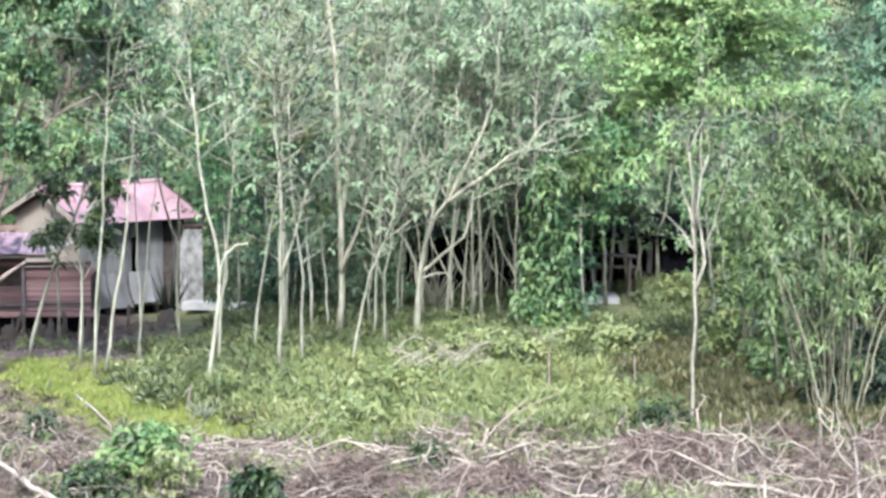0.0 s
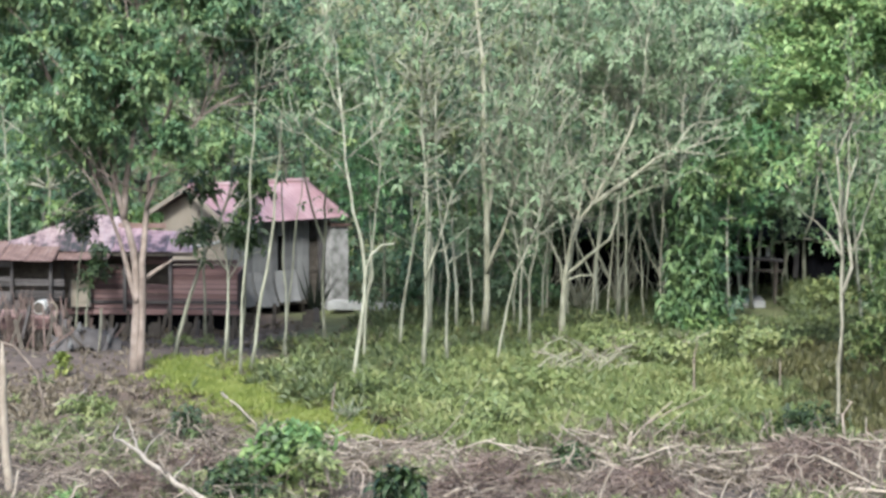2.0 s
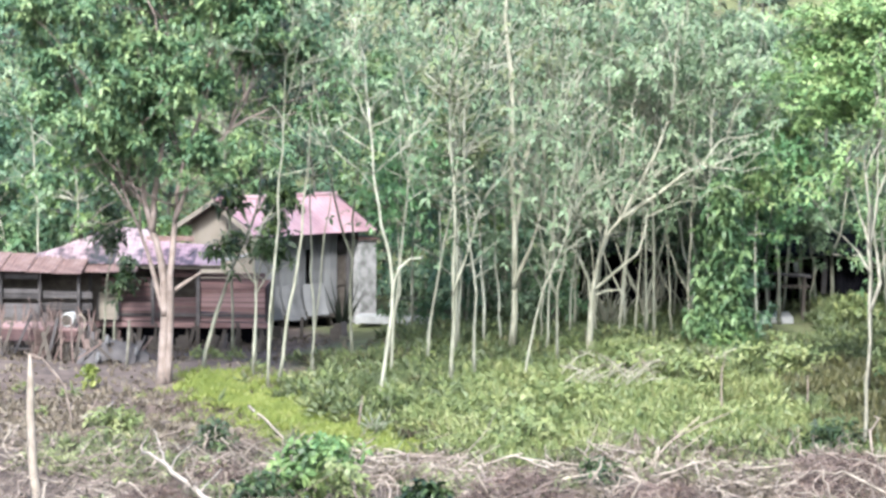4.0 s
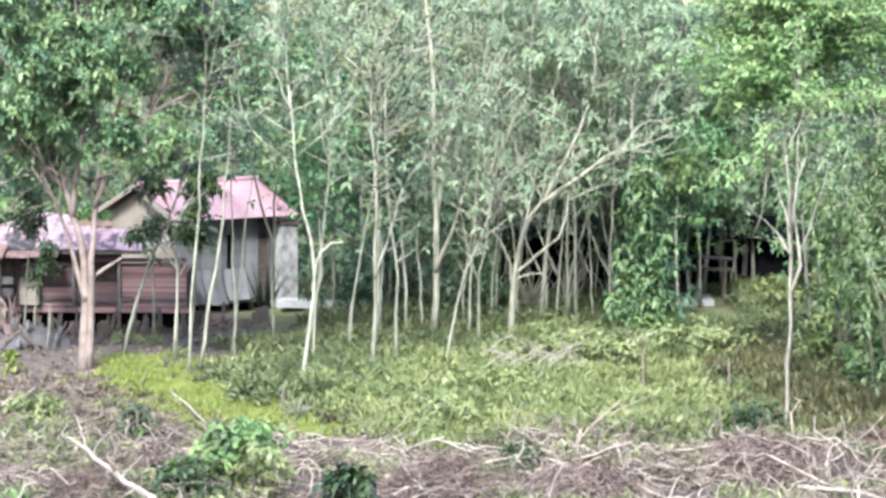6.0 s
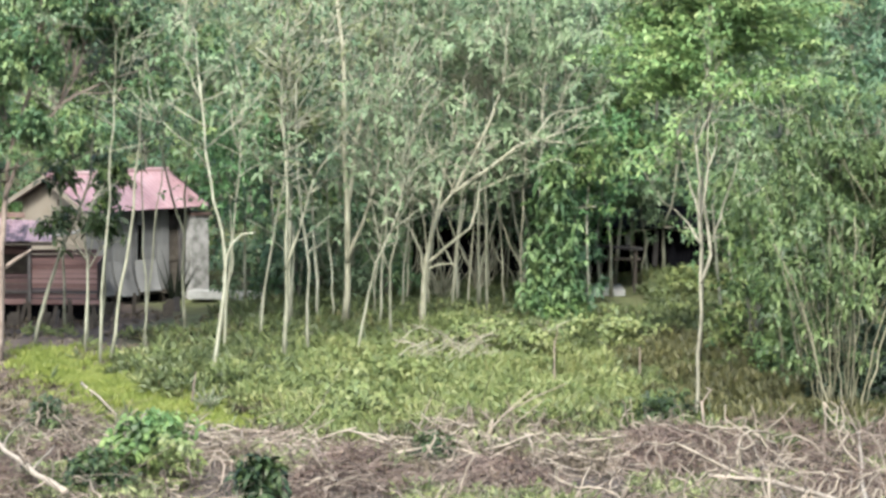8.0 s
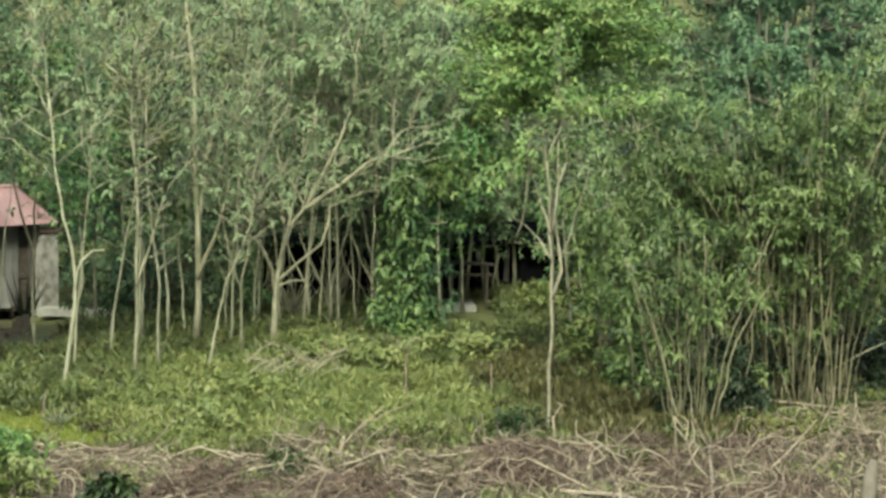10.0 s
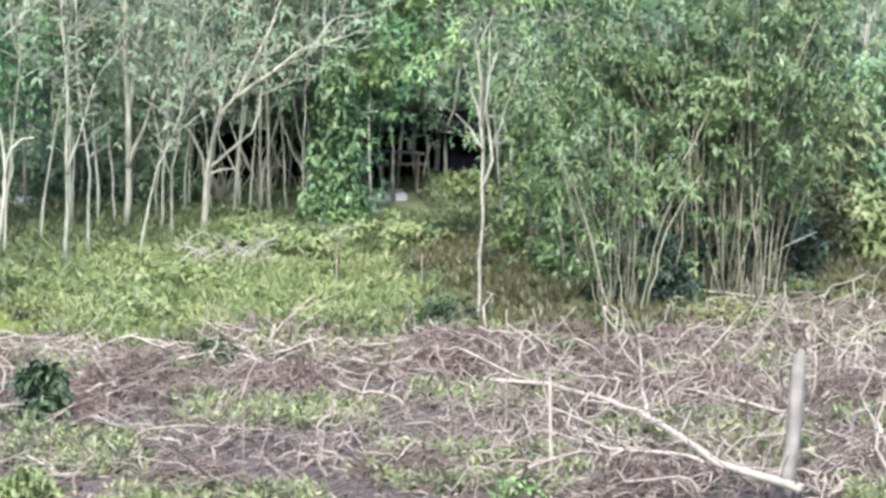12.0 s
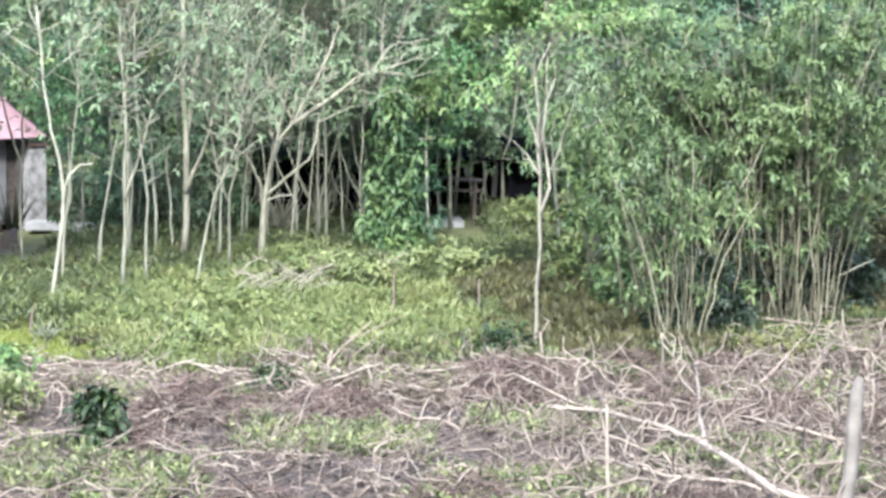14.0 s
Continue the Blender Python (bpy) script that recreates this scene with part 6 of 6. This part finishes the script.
branch([(-0.06, 86.4, 0.81), (-0.14, 86.6, 0.46), (-0.21, 86.8, 0.05)], 0.027, 525, label='pale cut stem lying on the meadow weeds', wood='pale_bark')
stake([(2.75, 81.15, -0.16), (2.76, 81.2, 1.42)], 0.029, 526, label='thin pale stake standing in the meadow', wood='dead_wood')
stake([(5.06, 82.2, -0.2), (5.04, 82.25, 1.13)], 0.029, 527, label='thin pale stake standing in the meadow', wood='dead_wood')
stake([(2.77, 85.8, -0.13), (3.03, 85.85, 1.22)], 0.02, 528, wood='dead_wood')
stake([(1.45, 71.5, -0.15), (1.45, 71.55, 0.57)], 0.058, 529, label='short pale cut stump among branches', wood='dead_wood')
stake([(0.89, 73.15, -0.03), (1.06, 73.2, 0.57)], 0.094, 530, label='short pale cut stump among branches')
branch([(-3.22, 67.35, 0.38), (-2.77, 70.25, 0.22), (-2.27, 73.0, 0.08)], 0.054, 531)
branch([(-1.6, 70.3, 0.15), (-1.0, 71.25, 0.17), (-0.3, 71.9, 0.24)], 0.063, 532, label='pale barked log on the cleared strip')
branch([(0.09, 71.1, 0.23), (0.66, 70.05, 0.28)], 0.057, 533)
branch([(0.36, 67.85, 0.2), (1.01, 68.9, 0.23)], 0.067, 534, label='pale barked log on the cleared strip')
branch([(-1.79, 74.95, 0.12), (-1.04, 71.7, 0.18)], 0.04, 535)
branch([(-4.47, 70.75, 0.22), (-3.84, 73.5, 0.18), (-3.32, 73.9, 0.18)], 0.044, 536)
branch([(-5.16, 69.65, 0.39), (-4.56, 72.2, 0.18), (-3.64, 72.2, 0.12)], 0.031, 537)
branch([(10.18, 54.6, 0.56), (9.84, 55.25, 0.55), (8.98, 56.5, 0.61), (8.2, 60.5, 0.73), (7.55, 62.95, 0.68), (6.41, 66.05, 0.45), (5.56, 66.3, 0.47)], 0.093, 538, label='large forked pale branch lying across the cleared strip', wood='bleached_wood')
branch([(8.2, 60.5, 0.73), (9.02, 67.85, 0.59), (9.47, 71.95, 0.54)], 0.054, 539, wood='bleached_wood')
branch([(8.83, 57.15, 0.52), (8.55, 57.55, 0.56), (7.14, 58.0, 0.6), (6.39, 59.4, 0.59), (5.47, 61.75, 0.49)], 0.046, 540, wood='bleached_wood')
branch([(10.5, 63.3, 0.56), (10.36, 67.85, 0.42), (9.83, 72.25, 0.3)], 0.045, 541)
branch([(11.32, 62.9, 0.39), (10.5, 63.3, 0.56), (9.75, 64.75, 0.53), (8.93, 66.05, 0.43)], 0.045, 542)
branch([(12.43, 64.5, 0.44), (13.27, 66.95, 0.41), (14.09, 68.7, 0.48)], 0.04, 543)
branch([(12.71, 60.15, 0.29), (13.03, 62.15, 0.38), (13.63, 66.55, 0.41)], 0.043, 544)
branch([(12.59, 68.4, 0.54), (12.67, 69.6, 0.49), (12.63, 71.5, 0.5)], 0.037, 545)
branch([(11.11, 63.05, 0.44), (11.82, 66.25, 0.45), (12.35, 70.3, 0.38)], 0.034, 546)
branch([(10.29, 65.35, 0.55), (10.88, 70.85, 0.24), (11.02, 73.2, 0.26)], 0.029, 547)
branch([(11.33, 66.5, 0.48), (11.72, 71.2, 0.32), (11.77, 73.2, 0.26)], 0.03, 548)
branch([(14.48, 66.9, 0.43), (13.4, 65.7, 0.45), (12.34, 63.95, 0.39)], 0.042, 549)
branch([(11.88, 62.7, 0.21), (12.23, 60.9, 0.22), (12.28, 58.9, 0.16)], 0.034, 550)
branch([(12.87, 59.2, 0.21), (12.39, 57.8, 0.16), (11.93, 56.6, 0.17)], 0.042, 551)
branch([(6.96, 61.25, 0.56), (6.95, 66.75, 0.28), (6.91, 70.25, 0.44)], 0.033, 552)
branch([(6.11, 65.55, 0.24), (6.06, 69.35, 0.33), (6.09, 71.25, 0.46)], 0.029, 553)
branch([(5.44, 69.45, 0.3), (6.15, 68.85, 0.28), (6.64, 67.35, 0.3)], 0.031, 554)
stake([(10.0, 55.5, -0.15), (10.21, 55.55, 1.75), (10.24, 55.6, 2.28), (10.3, 55.65, 2.9)], 0.165, 555, label='thick grey broken trunk with a pointed top', wood="stump_wood")
stake([(6.0, 57.2, -0.1), (5.93, 57.15, 1.05), (5.9, 57.1, 2.14)], 0.042, 556, label='pale upright stick in the brush', wood='bleached_wood')
stake([(0.27, 58.3, -0.12), (0.27, 58.35, 1.16)], 0.02, 557, wood='dead_wood')
stake([(2.0, 59.65, -0.02), (1.97, 59.7, 0.72), (2.01, 59.75, 1.31)], 0.018, 558, wood='dead_wood')
branch([(2.73, 57.45, 0.33), (2.54, 60.15, 0.3), (2.35, 61.85, 0.36)], 0.036, 559)
stake([(-1.5, 61.15, -0.11), (-1.5, 61.2, 0.47)], 0.021, 560, wood='dead_wood')
branch([(-1.54, 61.7, 0.26), (-0.65, 61.85, 0.31), (1.02, 61.05, 0.39)], 0.033, 561)
branch([(-2.97, 63.7, 0.28), (-2.36, 62.75, 0.17), (-1.66, 61.9, 0.24)], 0.034, 562)
branch([(-3.72, 71.5, 0.14), (-2.76, 69.95, 0.21), (-1.79, 71.4, 0.18)], 0.051, 563)
branch([(2.68, 58.3, 0.33), (3.01, 60.85, 0.27), (3.04, 63.85, 0.29)], 0.031, 564)
branch([(1.79, 56.85, 0.31), (1.67, 58.3, 0.33), (1.78, 60.25, 0.39)], 0.025, 565)
branch([(12.0, 80.3, 0.42), (13.0, 79.6, 0.40), (14.15, 79.1, 0.32)], 0.042, 566, label='dry fallen bamboo pole at the foot of the clump', wood='pale_wood')
branch([(12.3, 78.4, 0.30), (13.5, 78.9, 0.34), (14.3, 78.2, 0.28)], 0.036, 567, label='dry fallen bamboo pole at the foot of the clump', wood='pale_wood')
stake([(12.3, 81.1, 0.05), (13.83, 81.2, 1.05), (15.4, 81.4, 1.82)], 0.03, 568, label='bamboo pole leaning out of the clump', wood='pale_bark')
branch([(9.62, 73.3, 0.29), (10.21, 74.7, 0.28), (10.0, 77.45, 0.41)], 0.039, 569)
shrub('leafy_shrub', -6.81, 67.10, 1.32, 1.38, 'fresh_leaf', 570, 'bright green leafy shrub on the cleared strip', group='strip shrubs', size=0.36, count=420)
shrub('leafy_shrub', -5.89, 66.40, 1.07, 0.95, 'weed', 571, 'pale green leafy shrub on the cleared strip', group='strip shrubs', size=0.26, count=380)
shrub('leafy_shrub', -6.26, 68.50, 1.11, 1.17, 'yellow_leaf', 572, 'yellow-green leafy shrub on the cleared strip', group='strip shrubs', size=0.28, count=600)
shrub('leafy_shrub', -7.44, 65.65, 1.18, 0.82, 'bush_leaf', 573, 'dark green leafy shrub on the cleared strip', group='strip shrubs', size=0.28, count=600)
shrub('leafy_shrub', -3.85, 63.15, 0.8, 1.1, 'bush_leaf', 574, 'dark green large-leaved shrub on the cleared strip', group='strip shrubs', size=0.4, count=520, droop=0.5)
shrub('leafy_shrub', -12.38, 77.15, 1.11, 0.62, 'weed', 575, 'low green shrub by the bare yard', group='strip shrubs', size=0.24, count=400)
shrub('leafy_shrub', -9.71, 75.25, 0.81, 0.61, 'bush_leaf', 576, 'low green shrub among dry twigs', group='strip shrubs', size=0.22, count=300)
shrub('leafy_shrub', -0.29, 70.00, 0.94, 0.63, 'bush_leaf', 577, 'low green shrub between logs', group='strip shrubs', size=0.24, count=400)
shrub('leafy_shrub', 5.32, 75.30, 1.21, 0.81, 'bush_leaf', 578, 'low green shrub at the foot of a slender tree', group='strip shrubs', size=0.22, count=500)
shrub('leafy_shrub', -2.04, 76.15, 1.91, 0.68, 'weed', 579, 'pale green leafy shrub at the meadow edge', group='strip shrubs', size=0.26, count=700)
shrub('leafy_shrub', 0.82, 88.20, 1.90, 0.87, 'weed', 580, 'yellow-green ferny shrub in the meadow', group='meadow shrubs', size=0.3, count=600)
shrub('leafy_shrub', 2.05, 86.55, 2.02, 0.93, 'weed', 581, 'pale green ferny shrub in the meadow', group='meadow shrubs', size=0.3, count=700)
shrub('leafy_shrub', 4.53, 89.55, 2.57, 0.80, 'weed', 582, 'pale green ferny shrub in the meadow', group='meadow shrubs', size=0.3, count=700)
shrub('leafy_shrub', -1.29, 80.80, 2.17, 0.65, 'weed', 583, 'pale green ferny shrub in the meadow', group='meadow shrubs', size=0.3, count=700)
shrub('leafy_shrub', 5.29, 56.15, 0.60, 0.40, 'yellow_leaf', 584, 'bright green leafy plant on the cleared strip', group='strip shrubs', size=0.24, count=250)
shrub('leafy_shrub', -3.68, 55.55, 1.19, 0.50, 'weed', 585, 'bright green leafy plant on the cleared strip', group='strip shrubs', size=0.26, count=500)
shrub('leafy_shrub', 11.9, 75.9, 2.2, 0.65, 'straw_leaf', 586, 'low yellow-green plants beside the bamboo', group='strip shrubs', size=0.22, count=500)
for x, y, w, h, leaf, seed in ((17.4, 90.5, 2.6, 4.4, 'strip_leaf', 640), (19.2, 91.5, 3.0, 5.6, 'broad_leaf', 641), (18.4, 88.0, 2.0, 1.8, 'weed', 642), (21.4, 92.0, 3.0, 6.0, 'rubber_leaf', 643)):
    shrub('broad_leaved_bush', x, y, w, h, leaf, seed, 'tall pale green broad-leaved bush behind the bamboo', group='bushes behind the bamboo', size=0.42, count=1300, droop=0.5)
shrub('leafy_shrub', 9.3, 84.2, 2.2, 3.6, 'yellow_leaf', 620, 'tall bright green leafy shrub beside the bamboo', group='bamboo edge shrubs', size=0.26, count=1700)
shrub('leafy_shrub', 8.6, 87.0, 2.0, 4.2, 'fresh_leaf', 621, 'tall bright green leafy shrub beside the bamboo', group='bamboo edge shrubs', size=0.26, count=1500)
shrub('leafy_shrub', 10.3, 86.0, 2.4, 5.0, 'yellow_leaf', 622, 'tall bright green leafy shrub beside the bamboo', group='bamboo edge shrubs', size=0.26, count=1900)
shrub('leafy_shrub', 9.34, 82.65, 1.7, 1.5, 'dark_leaf', 587, 'tall leafy shrub beside the bamboo', group='bamboo edge shrubs', size=0.26, count=1300)
shrub('leafy_shrub', 8.32, 87.85, 1.89, 1.57, 'weed', 588, 'leafy shrub beside the bamboo', group='bamboo edge shrubs', size=0.28, count=800)
shrub('leafy_shrub', 14.96, 83.90, 1.35, 2.41, 'bamboo_leaf', 589, 'tall leafy shrub beside the bamboo', group='bamboo edge shrubs', size=0.28, count=1100)
shrub('leafy_shrub', 18.45, 88.40, 2.38, 1.11, 'brown_fern', 590, 'leafy shrub beside the bamboo', group='bamboo edge shrubs', size=0.28, count=900)
shrub('leafy_shrub', 16.63, 86.60, 1.86, 2.17, 'brown_fern', 591, 'dull brown-green bushy shrub behind the bamboo', group='bamboo edge shrubs', size=0.28, count=900)
shrub('yellow_plant', -14.45, 85.50, 0.24, 0.6, 'bright_grass', 592, 'narrow yellow-leaved plant in the bare yard', group='', size=0.25, count=120)
shrub('yellow_plant', -10.68, 63.85, 0.46, 0.46, 'yellow_leaf', 593, 'yellow-leaved plant on the cleared strip', group='', size=0.25, count=100)
def stem_heap():
    rng = np.random.default_rng(64)
    for k in range(20):
        x, y = -0.2 + rng.normal() * 1.0, 86.4 + rng.normal() * 1.6
        a, ln, up = rng.normal() * 0.5 + (math.pi if k % 4 == 0 else 0), rng.uniform(0.5, 1.3), rng.uniform(0.15, 0.75)
        z = ground_z(x, y) + 0.3
        branch([(x, y, z), (x + 0.5 * ln * math.cos(a), y + 0.3 * ln * math.sin(a), z + 0.2 + 0.5 * up * ln), (x + ln * math.cos(a), y + 0.6 * ln * math.sin(a), z + 0.15 + up * ln)],
               rng.uniform(0.02, 0.034), 640 + k, label="pale cut stem lying on the meadow weeds", wood="pale_bark")


stem_heap()
twig_pile(6.15, 71.45, 2.56, 0.58, 594)
twig_pile(5.2, 72.6, 2.4, 0.55, 613)
twig_pile(8.9, 71.0, 2.7, 0.6, 614)
twig_pile(7.3, 73.9, 2.2, 0.45, 615)
twig_pile(8.00, 72.80, 2.22, 0.59, 595)
twig_pile(10.45, 74.05, 1.99, 0.46, 596)
twig_pile(-2.05, 68.20, 2.57, 0.73, 597)
twig_pile(1.00, 67.55, 2.06, 0.61, 598)
twig_pile(4.83, 70.05, 2.39, 0.94, 599)
twig_pile(-9.05, 69.25, 1.86, 0.74, 600)
twig_pile(-9.52, 65.45, 2.35, 0.59, 601)
twig_pile(5.42, 69.05, 2.23, 0.62, 602)
twig_pile(8.32, 65.85, 2.60, 0.83, 603)
twig_pile(10.43, 66.20, 2.37, 0.71, 604)
twig_pile(1.35, 66.65, 2.39, 0.66, 605)
twig_pile(-2.03, 66.80, 2.39, 0.78, 606)
twig_pile(13.12, 65.45, 2.11, 0.70, 607)
twig_pile(-2.97, 63.75, 1.49, 0.57, 608)
twig_pile(3.32, 58.25, 2.30, 0.52, 609)
twig_pile(7.69, 57.20, 2.05, 0.41, 610)
twig_pile(12.26, 58.20, 1.67, 0.63, 611)
twig_pile(-0.59, 57.65, 1.86, 0.52, 612)
spiky_plant(-6.03, 78.25)
spiky_plant(-8.8, 100.6, "black_leaf", 1.6, 16, "tall dark spiky-leaved plant beside the house door", 30, 0.9)
